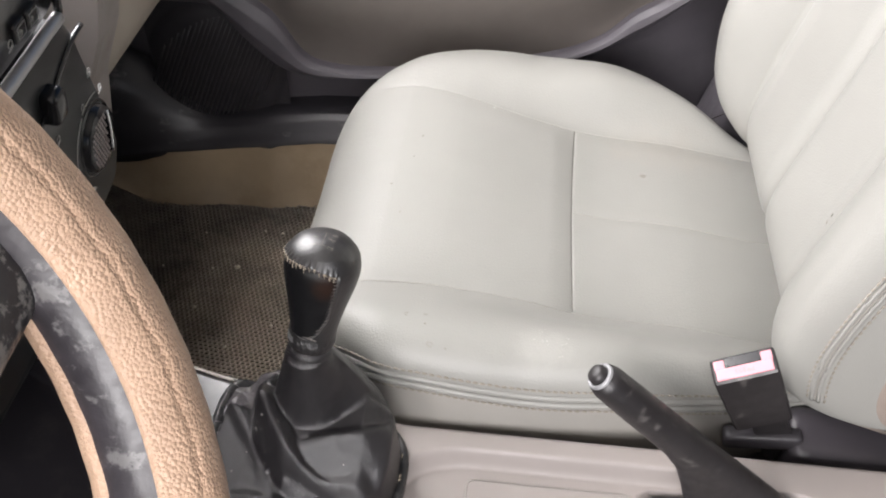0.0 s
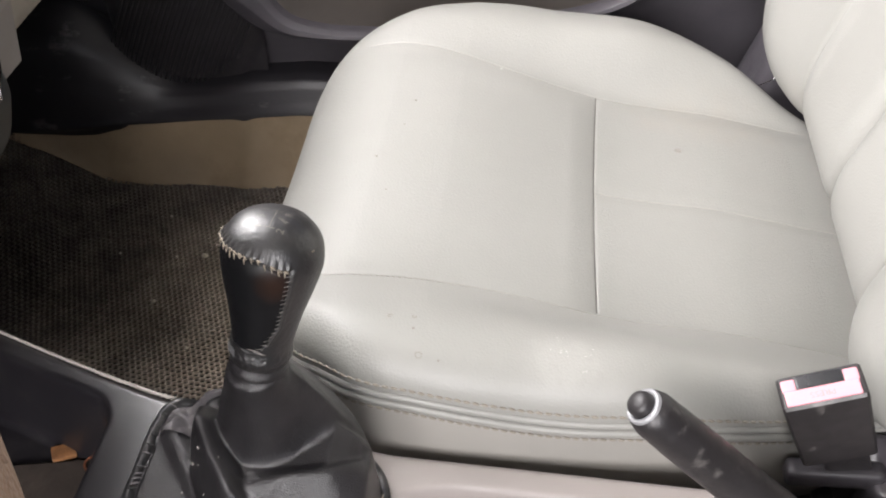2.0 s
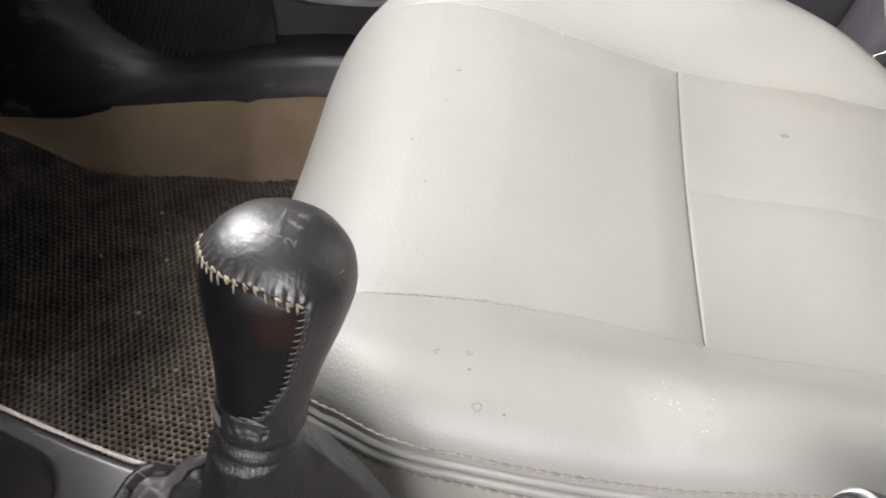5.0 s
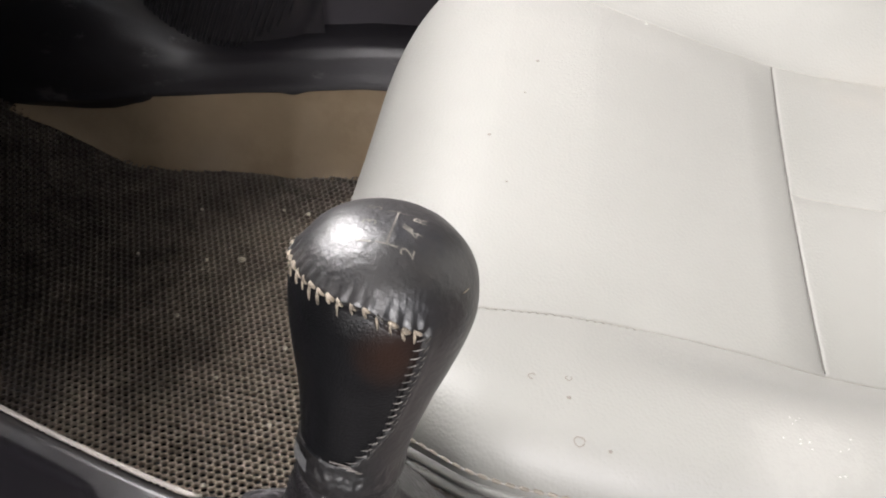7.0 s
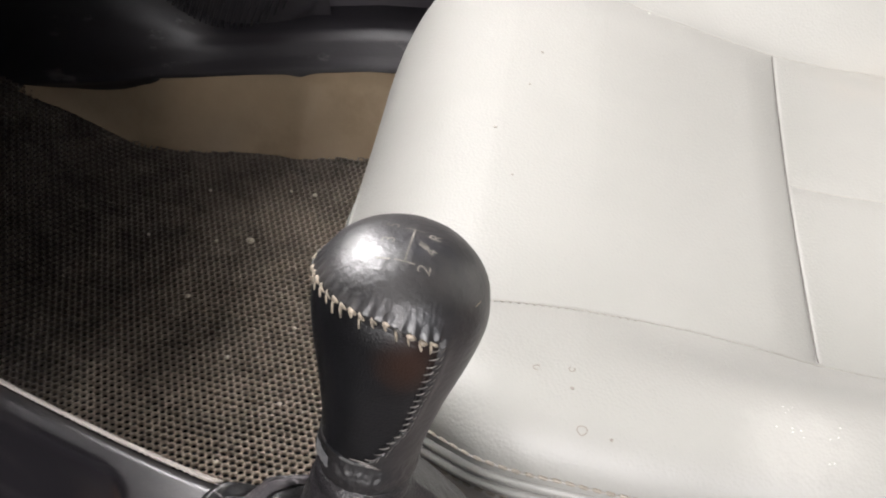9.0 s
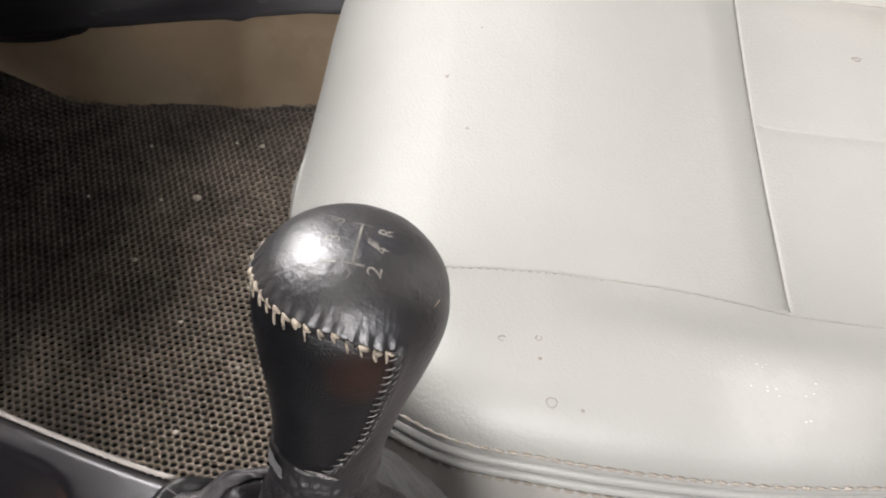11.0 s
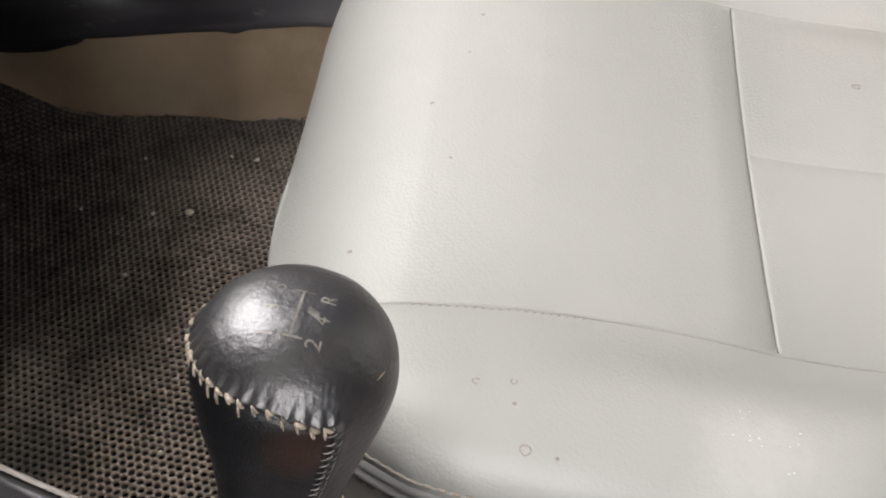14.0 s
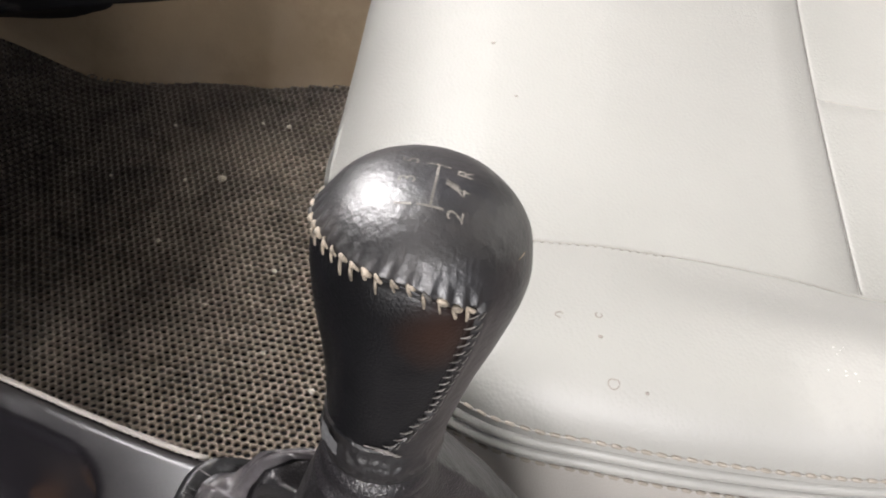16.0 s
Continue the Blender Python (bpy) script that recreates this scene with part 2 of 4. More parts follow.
def loft(rings, cap_start=False, cap_end=False, closed=True):
    """Vertices and faces that join rings of equal count."""
    n = len(rings[0])
    verts = [p for r in rings for p in r]
    faces = []
    for k in range(len(rings) - 1):
        for i in range(n if closed else n - 1):
            j = (i + 1) % n
            faces.append((k * n + i, k * n + j, (k + 1) * n + j, (k + 1) * n + i))
    if cap_start:
        faces.append(tuple(range(n))[::-1])
    if cap_end:
        faces.append(tuple(range((len(rings) - 1) * n, len(rings) * n)))
    return verts, faces


def grid(nu, nv, f):
    """A sheet: f(u, v) over the unit square."""
    verts = [f(i / nu, j / nv) for i in range(nu + 1) for j in range(nv + 1)]
    faces = [(i * (nv + 1) + j, (i + 1) * (nv + 1) + j, (i + 1) * (nv + 1) + j + 1, i * (nv + 1) + j + 1) for i in range(nu) for j in range(nv)]
    return verts, faces


def tube(points, radius, sides=8, closed=False, squash=1.0):
    """A tube along points."""
    pts = [Vector(p) for p in points]
    rings = []
    n = len(pts)
    up = Vector((0, 0, 1))
    for i, p in enumerate(pts):
        a = pts[(i - 1) % n] if closed or i > 0 else p
        b = pts[(i + 1) % n] if closed or i < n - 1 else p
        t = (b - a).normalized()
        side = t.cross(up)
        side = side.normalized() if side.length > 1e-4 else Vector((1, 0, 0))
        nor = side.cross(t)
        r = radius(i / max(1, n - 1)) if callable(radius) else radius
        rings.append([p + r * (math.cos(a_) * side + squash * math.sin(a_) * nor) for a_ in (2 * math.pi * k / sides for k in range(sides))])
    v, f = loft(rings + ([rings[0]] if closed else []), not closed, not closed)
    return v, f


def box_bm(sx, sy, sz, m=None, bevel=0.0, segments=2):
    bm = bmesh.new()
    bmesh.ops.create_cube(bm, size=1.0, matrix=Matrix.Diagonal((sx, sy, sz, 1)))
    if bevel:
        bmesh.ops.bevel(bm, geom=bm.edges[:], offset=bevel, segments=segments, profile=0.7, affect="EDGES")
    if m is not None:
        bmesh.ops.transform(bm, matrix=m, verts=bm.verts)
    return bm


def ss(a, b, x):
    t = min(1.0, max(0.0, (x - a) / (b - a)))
    return t * t * (3 - 2 * t)


def gauss(x, w):
    return math.exp(-(x / w) ** 2)


def rounded_rect(cx, cy, hx, hy, r, n=8):
    pts = []
    for sx, sy, a0 in ((1, 1, 0), (-1, 1, 90), (-1, -1, 180), (1, -1, 270)):
        for k in range(n + 1):
            a = radians(a0 + 90 * k / n)
            pts.append((cx + sx * (hx - r) + r * math.cos(a), cy + sy * (hy - r) + r * math.sin(a)))
    return pts


# ---- the setting ----
floor = tagged(obj("floor", *grid(1, 1, lambda u, v: (-1.1 + 2.5 * u, -0.65 + 1.80 * v, -0.014)), CARPET), "dark carpet on the car floor", "floor", kind="structure")


def sill_y(x):
    return 1.012 + 0.07 * x


def poly_profile(prof, v):
    """A point along a list of points at equal steps."""
    n = len(prof) - 1
    k = min(int(v * n), n - 1)
    w = v * n - k
    return [a * (1 - w) + b * w for a, b in zip(prof[k], prof[k + 1])]


SILL = [(-0.004, 0.0), (-0.004, 0.088), (-0.001, 0.095), (0.008, 0.104), (0.016, 0.116), (0.026, 0.123), (0.040, 0.126), (0.075, 0.127), (0.10, 0.120)]


def sill_pt(u, v):
    x = -1.0 + 1.9 * u
    d, z = poly_profile(SILL, v)
    kick = ss(-0.30, -0.46, x)
    z -= 0.106 * max(0.0, -0.16 - x) * ss(0.03, 0.08, z) * (1 - kick * ss(0.5, 1.0, v))
    return (x, sill_y(x) + 0.012 + d - 0.05 * kick * v, z + 0.10 * kick * ss(0.35, 1.0, v))


tagged(obj("sill_trim", *grid(120, 32, sill_pt), SILL_PLASTIC), "scuffed black plastic sill trim beside the floor", "trim", kind="structure")


def tan_pt(u, v):
    x = -0.535 + 0.60 * u
    fold = 0.007 * gauss(x + 0.235 - 0.02 * v, 0.016) + 0.004 * gauss(x + 0.36, 0.05) - 0.004 * gauss(x + 0.285, 0.03) + 0.003 * gauss(x + 0.13, 0.035)
    top = 0.093 - 0.106 * max(0.0, -0.16 - x)
    low = -0.002 + 0.47 * max(0.0, -0.415 - x)
    y0 = sill_y(x) + 0.0045
    reach = (0.030 - 0.014 * ss(-0.40, -0.50, x)) * (1 - v) ** 1.7
    y = y0 - reach - fold * math.sin(math.pi * min(1, 0.12 + v)) - 0.0015 * (1 + math.sin(x * 47 + 5 * v)) * (1 - v) - 0.0016 * noise.noise(Vector((x * 30, v * 2.2, 0.4)))
    return (x, y, low + (top - low) * v ** 1.1 - 0.004 * gauss(x + 0.232, 0.010) * v ** 6)


tagged(obj("vinyl_floor_edge", *grid(150, 24, tan_pt), TAN_VINYL), "creased tan vinyl floor covering turned up against the sill", "floor covering", kind="structure")

# ---- passenger door ----
door = tagged(new("door_1"), "closed passenger door with dark ribbed lower trim and taupe vinyl panel", "door", kind="structure")


DOOR_LINE = [(-0.70, 0.34), (-0.30, 0.335), (-0.23, 0.293), (-0.204, 0.269), (-0.193, 0.240), (-0.180, 0.217), (-0.160, 0.205), (-0.121, 0.198), (-0.066, 0.198), (0.06, 0.206), (0.18, 0.239), (0.210, 0.253), (0.236, 0.271), (0.251, 0.293), (0.300, 0.324), (0.50, 0.45), (0.90, 0.60)]
LIP_LINE = [(-0.70, 0.30), (-0.29, 0.29), (-0.235, 0.215), (-0.207, 0.190), (-0.164, 0.184), (-0.078, 0.187), (0.06, 0.196), (0.209, 0.236), (0.279, 0.277), (0.325, 0.32), (0.50, 0.43), (0.90, 0.58)]


def table_line(x, table):
    """A smooth height along the door from a short table."""
    def at(x):
        for (a, p), (b, q) in zip(table, table[1:]):
            if x <= b:
                t = min(1, max(0, (x - a) / (b - a)))
                return p + (q - p) * t
        return table[-1][1]
    return sum(at(x + o) for o in (-0.012, -0.006, 0.0, 0.006, 0.012)) / 5


def pocket_line(x):
    """Height of the edge between the dark lower trim and the taupe panel."""
    return table_line(x, DOOR_LINE)


DOOR_PROF = [(0.040, 0.0), (0.040, 0.5), (0.038, 0.8), (0.030, 0.94), (0.012, 1.0), (-0.004, 1.1), (-0.010, 1.4), (-0.008, 1.75), (0.0, 1.95), (0.014, 2.0)]


def door_low(u, v):
    x = -0.70 + 1.6 * u
    d, k = poly_profile(DOOR_PROF, v)
    top, lip = pocket_line(x), table_line(x, LIP_LINE)
    z = 0.09 + (lip - 0.09) * k if k < 1 else lip + (top - lip) * (k - 1)
    return (x, 1.046 + 0.05 * x + d, z)


obj("lower_trim", *grid(260, 72, door_low), DOOR_PLASTIC, door)


def door_up(u, v):
    x = -0.70 + 1.6 * u
    b = pocket_line(x) - 0.006
    return (x, 1.058 + 0.05 * x - 0.020 * ss(0.0, 0.25, v), b + (0.655 - b) * v)


obj("panel", *grid(160, 36, door_up), DOOR_FABRIC, door, "taupe vinyl door panel")
grille = obj("speaker_grille", *grid(40, 40, lambda u, v: (-0.305 + (u - 0.5) * 0.19, 1.046 + 0.05 * (-0.305 + (u - 0.5) * 0.19) + 0.024 - 0.02 * math.sqrt(max(0, 1 - min(1.0, (2 * u - 1) ** 2 + (2 * v - 1) ** 2))), 0.185 + (v - 0.5) * 0.19)), BLACK_PLASTIC, door, "black ribbed speaker grille")
for k in range(27):
    c = -0.088 + 0.176 * k / 26
    half = math.sqrt(max(0.0, 0.090 ** 2 - c * c))
    pts = []
    for q in range(9):
        s = -half + 2 * half * q / 8
        x, z = -0.305 + c + 0.45 * s, 0.185 + s * 0.95
        pts.append((x, 1.052 + 0.05 * x - 0.012 * (1 - (s * s + c * c) / 0.0081), z))
    if half > 0.02:
        obj("rib", *tube(pts, 0.0014, 5), BLACK_PLASTIC, grille)

# B pillar foot and its rail behind the seat
tagged(part("pillar_trim", box_bm(0.22, 0.10, 0.55, pose(0.52, 1.04, 0.32, 0, 14, 0), 0.03, 4), DOOR_PLASTIC, None, smooth=True), "dark plastic pillar trim behind the door opening", "trim", kind="structure")
rail = tagged(obj("seat_rod", *tube([(0.34, 0.975, 0.188), (0.40, 0.975, 0.227), (0.47, 0.975, 0.270)], 0.0008, 8), CHROME), "thin bright metal recliner rod beside the seat", "seat rod")

# ---- floor mat ----
mat_thing = thing("floor_mat", "dusty black rubber mat with a lattice of small holes", "floor mat")


def mat_far(x):
    return 0.9825 + 0.012 * ss(-0.19, -0.14, x) - 0.012 * ss(-0.37, -0.43, x) + 0.0025 * math.sin(x * 41)


def mat_z(x, y):
    return 0.002 * math.sin(x * 21 + 1) * math.sin(y * 17) + 0.075 * ss(-0.40, -0.60, x)


PITCH = 0.0068
ROW = PITCH * 0.84
mv, mf = [], []
CA, SA = math.cos(radians(-7)), math.sin(radians(-7))
for j in range(-30, 130):
    for i in range(-30, 125):
        lx, ly = PITCH * (i + 0.5 * (j % 2)), ROW * j
        cx, cy = -0.66 + CA * lx - SA * ly, 0.47 + SA * lx + CA * ly
        if cy > mat_far(cx) or cy < 0.40 or cx < -0.66 or cx > 0.05 or (cx > -0.03 and cy > 0.62):
            continue
        h, k = PITCH / 2, ROW / 2
        z = mat_z(cx, cy)
        b = len(mv)
        outer = [(h, 0), (h, k), (0, k), (-h, k), (-h, 0), (-h, -k), (0, -k), (h, -k)]
        r = 0.00275 + 0.0003 * noise.noise((cx * 60, cy * 60, 0))
        inner = [(r * 1.08 * math.cos(a), r * 0.88 * math.sin(a)) for a in (math.pi * q / 4 for q in range(8))]
        for ring, dz in ((outer, 0), (inner, -0.0009), (inner, -0.0042)):
            mv += [(cx + CA * p - SA * q, cy + SA * p + CA * q, z + dz) for p, q in ring]
        for q in range(8):
            p = (q + 1) % 8
            mf += [(b + q, b + p, b + 8 + p, b + 8 + q), (b + 8 + q, b + 8 + p, b + 16 + p, b + 16 + q)]
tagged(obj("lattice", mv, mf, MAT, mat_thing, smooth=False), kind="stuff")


def back_sheet(u, v):
    x = -0.66 + 0.71 * u
    y = 0.40 + v * (mat_far(x) - 0.405)
    return (x, y, mat_z(x, y) - 0.0046)


obj("backing", *grid(40, 30, back_sheet), MAT_BASE, mat_thing)

random.seed(4)


def pebble(name, x, y, z, r, mat, label, category, group=""):
    bm = bmesh.new()
    bmesh.ops.create_icosphere(bm, subdivisions=2, radius=r * 1.3)
    for v in bm.verts:
        v.co *= 1 + 0.45 * noise.noise(v.co * (1.1 / r) + Vector((x * 91, y * 73, 0)))
        v.co.z *= 0.6
    bmesh.ops.translate(bm, verts=bm.verts, vec=(0, 0, 0))
    ob = tagged(part(name, bm, mat, None, smooth=False), label, category, group)
    ob.location = (x, y, z + r * 0.55)
    return ob


for x, y, r in ((-0.246, 0.836, 0.0030), (-0.201, 0.911, 0.0020), (-0.283, 0.760, 0.0018), (-0.280, 0.831, 0.0014), (-0.227, 0.913, 0.0012), (-0.225, 0.70, 0.0016),
                (-0.175, 0.74, 0.0017), (-0.165, 0.66, 0.0016), (-0.31, 0.90, 0.0013), (-0.12, 0.63, 0.0020), (-0.20, 0.60, 0.0015), (-0.14, 0.80, 0.0013), (-0.35, 0.83, 0.0012)):
    pebble("crumb", x, y, mat_z(x, y), r, GRIT, "small pale crumb of grit on the rubber mat", "crumb", "crumbs on the mat")

# ---- passenger seat ----
seat = thing("passenger_seat", "pale grey leather car seat with stitched seams and small scuffs", "car seat")
CY = 0.716


def interp(x, table):
    for (a, p), (b, q) in zip(table, table[1:]):
        if x <= b:
            t = min(1, max(0, (x - a) / (b - a)))
            return p + (q - p) * t
    return table[-1][1]


XF, XB = -0.098, 0.48
HALF = [(0.02, 0.2275), (0.06, 0.2395), (0.10, 0.2445), (0.137, 0.2460), (0.17, 0.2450), (0.204, 0.2415), (0.24, 0.2365), (0.268, 0.2310), (0.30, 0.2240), (0.327, 0.2170), (0.36, 0.2070), (0.40, 0.1940), (0.48, 0.165)]


def half_width(x, side=-1):
    """Half the cushion's width at x; the far side is a little fuller."""
    if side < 0:
        x -= 0.014 * ss(0.0, -0.05, x)

    def raw(x):
        if x > 0.02:
            return interp(x, HALF)
        q = min(1.0, (0.02 - x) / 0.119)
        return 0.06 + 0.1675 * (1 - q ** 2.6) ** (1 / 2.0) - 0.010 * q * (1 - q)

    k = min(1.0, max(0.0, (x + 0.09) / 0.08))
    w = sum(raw(x + k * o) for o in (-0.030, -0.018, -0.008, 0.0, 0.008, 0.018, 0.030)) / 7
    return w - 0.007 * ss(-0.02, 0.06, x) + 0.006 * ss(-0.015, 0.02, x) * ss(0.15, 0.06, x) + 0.005 * gauss(x - 0.035, 0.03) if side < 0 else w + 0.018 * ss(-0.07, 0.04, x) - 0.042 * ss(0.24, 0.40, x)


def cushion_z(x, w):
    """Height of the cushion's top at x, and at w from -1 (near side) to 1 (far side)."""
    hw = half_width(x, w)
    y = CY + w * hw
    d = abs(y - CY)
    z = interp(x, [(-0.1, 0.300), (0.0, 0.297), (0.06, 0.291), (0.12, 0.281), (0.185, 0.268), (0.23, 0.2610), (0.28, 0.2535), (0.37, 0.238), (0.50, 0.224)])
    z += 0.0082 * ss(0.135, 0.20, d) * ss(-0.06, 0.03, x) + 0.018 * ss(0.13, 0.20, d) * ss(0.12, 0.24, x)
    if d < 0.16:
        z += 0.0030 * ss(0.1850, 0.160, x) * ss(0.02, 0.15, x) * ss(0.155, 0.11, d)
    e = abs(w)
    z -= 0.0092 * ss(0.03, 0.188, x) * ss(0.31, 0.195, x) * ss(0.185, 0.146, d)
    if w > 0:
        z += 0.013 * ss(0.145, 0.205, d) * ss(-0.03, 0.14, x) * ss(0.44, 0.16, x)
    else:
        z += 0.004 * ss(0.15, 0.20, d) * gauss(x - 0.15, 0.07)
    e0 = 0.84 if w < 0 else 0.78
    if e > e0:
        z -= ((0.034 - 0.003 * gauss(x - 0.08, 0.06)) if w < 0 else 0.045) * (1 - math.sqrt(max(0.0, 1 - ((e - e0) / (1 - e0)) ** 2.3)))
    x0 = 0.09 - 0.060 * e * e
    if x < x0:
        q = min(1.0, (x0 - x) / (x0 + 0.098))
        z -= 0.118 * (1 - math.sqrt(max(0.0, 1 - q ** 3.5)))
    sy = seam_off(x)
    if x > -0.055:
        fade = ss(-0.055, -0.02, x)
        z -= fade * (0.0006 * gauss(d - sy, 0.0007) + 0.0005 * gauss(d - sy, 0.005))
    if w > 0:
        z -= 0.0035 * gauss(d - sy, 0.013) * ss(0.17, 0.28, x)
    if d < sy:
        off = x - cross_seam(y)
        z -= 0.0017 * (math.exp(off / 0.0045) if off < 0 else math.exp(-off / 0.0007)) * ss(0.1395, 0.136, d)
        if off > 0:
            z -= (0.0006 * gauss(y - CY, 0.0008) + 0.0011 * gauss(y - CY, 0.007)) * ss(0, 0.004, off)
    return z


def seam_off(x):
    return 0.140 + 0.016 * ss(0.16, -0.03, x)


def cross_seam(y):
    return 0.1866 - 0.0026 * math.cos((y - CY) / 0.14 * 1.5)


def near_seam(width, n, dense=(0.0, 0.0005, 0.001, 0.0016, 0.0024, 0.0036, 0.0055, 0.008)):
    """Steps across a panel that lie close together beside its seam."""
    k = min(1.0, width / 0.016)
    dense = [q * k for q in dense]
    rest = width - dense[-1]
    return list(dense) + [dense[-1] + rest * (k + 1) / n for k in range(n)]


def columns(x):
    """Places across the cushion at x, from the near edge to the far one, with columns along each seam."""
    def side(hw):
        s = min(seam_off(x), 0.80 * hw)
        a, b, c = near_seam(s / 2, 16), near_seam(s / 2, 16), near_seam(hw - s, 40)
        n = len(c) - 1
        c = c[:9] + [c[8] + (c[-1] - c[8]) * math.sin(math.pi / 2 * (k / (n - 8))) for k in range(1, n - 7)]
        return a + [s - q for q in b[-2::-1]] + [s + q for q in c[1:]]
    return [-q for q in side(half_width(x, -1))[:0:-1]] + side(half_width(x, 1))


CROSS = 0.1855
XROWS = [XF + (XB - XF) * (k / 235) ** 1.35 for k in range(236)]
XROWS = sorted([x for x in XROWS if abs(x - CROSS) > 0.008] + [CROSS + sg * q for q in (0.0004, 0.0008, 0.0013, 0.002, 0.003, 0.0045, 0.0065) for sg in (-1, 1)] + [CROSS])
cv, NU = [], len(XROWS) - 1
for x in XROWS:
    ys = columns(x)
    NV = len(ys) - 1
    for i, d in enumerate(ys):
        w = -1.0 if i == 0 else 1.0 if i == NV else d / half_width(x, d)
        xx = x
        if abs(d) < 0.14:
            xx += (cross_seam(CY + d) - CROSS) * gauss(x - CROSS, 0.03) * ss(0.14, 0.13, abs(d))
            w = d / half_width(xx, d)
        cv.append((xx, CY + w * half_width(xx, w), cushion_z(xx, w)))
cf = [(i * (NV + 1) + j, (i + 1) * (NV + 1) + j, (i + 1) * (NV + 1) + j + 1, i * (NV + 1) + j + 1) for i in range(NU) for j in range(NV)]


def on_cushion(x, y, lift=0.0):
    return Vector((x, y, cushion_z(x, (y - CY) / half_width(x, y - CY)) + lift))


cushion = obj("cushion", cv, cf, LEATHER, seat)
edge = [cv[i * (NV + 1)] for i in range(NU, -1, -1)] + [cv[j] for j in range(1, NV + 1)] + [cv[i * (NV + 1) + NV] for i in range(1, NU + 1)]


def smooth_line(pts, n):
    pts = [Vector(p) for p in pts]
    for _ in range(n):
        pts = [pts[0]] + [(a + 2 * b + c) / 4 for a, b, c in zip(pts, pts[1:], pts[2:])] + [pts[-1]]
    return pts


def resample(pts, step):
    pts = [Vector(p) for p in pts]
    out, left = [pts[0].copy()], step
    for a, b in zip(pts, pts[1:]):
        l = (b - a).length
        pos = 0.0
        while l - pos >= left:
            pos += left
            out.append(a.lerp(b, pos / l))
            left = step
        left -= l - pos
    return out


def outward(p, amount, dz):
    d = Vector((p[0] - 0.2, p[1] - CY, 0))
    d.normalize()
    return Vector((p[0], p[1], p[2])) + d * amount + Vector((0, 0, dz))


def side_ring(push, dz, floor_z=None):
    front = [ss(0.0, -0.05, p[0]) * ss(0.06, -0.06, p[1] - CY) for p in edge]
    tuck = [push * (1 - f) + 0.30 * dz * f for f in front]
    return [outward(p, t, dz) if floor_z is None else Vector((*outward(p, t, 0)[:2], min(p[2] + dz, floor_z))) for p, t in zip(edge, tuck)]


obj("cushion_side", *loft([side_ring(0, 0), side_ring(0.0022, -0.006), side_ring(0.0035, -0.016), side_ring(0.0075, -0.034, 0.225), side_ring(0.0100, -0.050, 0.205), side_ring(0.0085, -0.070, 0.180), side_ring(-0.002, -0.09, 0.15), side_ring(-0.016, -0.11, 0.105)], closed=False), LEATHER_SIDE, seat)
edge_line = resample(smooth_line(edge[::2], 3), 0.004)
obj("welt", *tube([outward(p, -0.0008, 0.0004) for p in edge_line], 0.0034, 10), LEATHER, seat)
obj("welt", *tube([outward(p, 0.0012, -0.0062) for p in edge_line], 0.0034, 10), LEATHER, seat)


def stitch_row(name, points, length, radius, mat, parent, every, twist=0.0, normal=Vector((0, 0, 1)), label=""):
    """A row of single thread stitches along a line."""
    line = resample(points, every)
    verts, faces = [], []
    for a, b in zip(line, line[1:]):
        t = (b - a).normalized()
        side = t.cross(normal).normalized()
        t = (t + side * twist).normalized()
        c = (a + b) / 2
        ring = []
        for s, r in ((-0.5, 0.3), (-0.3, 1.0), (0.3, 1.0), (0.5, 0.3)):
            sd = t.cross(normal).normalized()
            up = sd.cross(t)
            ring.append([c + t * length * s + radius * r * (math.cos(q * math.pi / 3) * sd + math.sin(q * math.pi / 3) * up) for q in range(6)])
        v, f = loft(ring, True, True)
        n = len(verts)
        verts += v
        faces += [tuple(n + i for i in g) for g in f]
    return obj(name, verts, faces, mat, parent, label)


near_half = [p for p in edge_line if p[1] < CY + 0.1]
upper_row = [on_cushion(x, CY - 0.997 * half_width(x, -1), 0.0016) for x in (-0.055 + 0.455 * k / 120 for k in range(121))]
lower_row = [outward(p, 0.0036, -0.0116) for p in near_half]
for row in (upper_row, [p + Vector((0, 0.0004, 0)) for p in lower_row]):
    obj("stitch_groove", *tube(row, 0.0005, 5), SEAM_DARK, seat)
stitch_row("stitching", [p + Vector((0, 0, 0.0004)) for p in upper_row], 0.0046, 0.0010, THREAD, seat, 0.0062, 0.12, Vector((0, -0.6, 1)))
stitch_row("stitching", lower_row, 0.0046, 0.0010, THREAD, seat, 0.0062, 0.12, Vector((0, -1, 0.4)))


def seam_thread(points, r=0.0002):
    obj("seam", *tube(points, r, 6), SEAM_DARK, seat)


for sign in (-1, 1):
    seam_thread([on_cushion(x, CY + sign * seam_off(x), 0.0002) for x in (-0.035 + 0.43 * k / 90 for k in range(91))])
obj("seam", *tube([on_cushion(cross_seam(y) - 0.0001, y, 0.0010) for y in (CY - 0.138 + 0.276 * k / 60 for k in range(61))], 0.00045, 6), SEAM_BLACK, seat)
seam_thread([on_cushion(x, CY, 0.0001) for x in (0.19 + 0.21 * k / 40 for k in range(41))], 0.00028)
stitch_row("stitching", [on_cushion(x, CY - seam_off(x) - 0.0012, 0.0004) for x in (0.005 + 0.085 * k / 20 for k in range(21))], 0.0018, 0.0004, SEAM_DARK, seat, 0.0041)


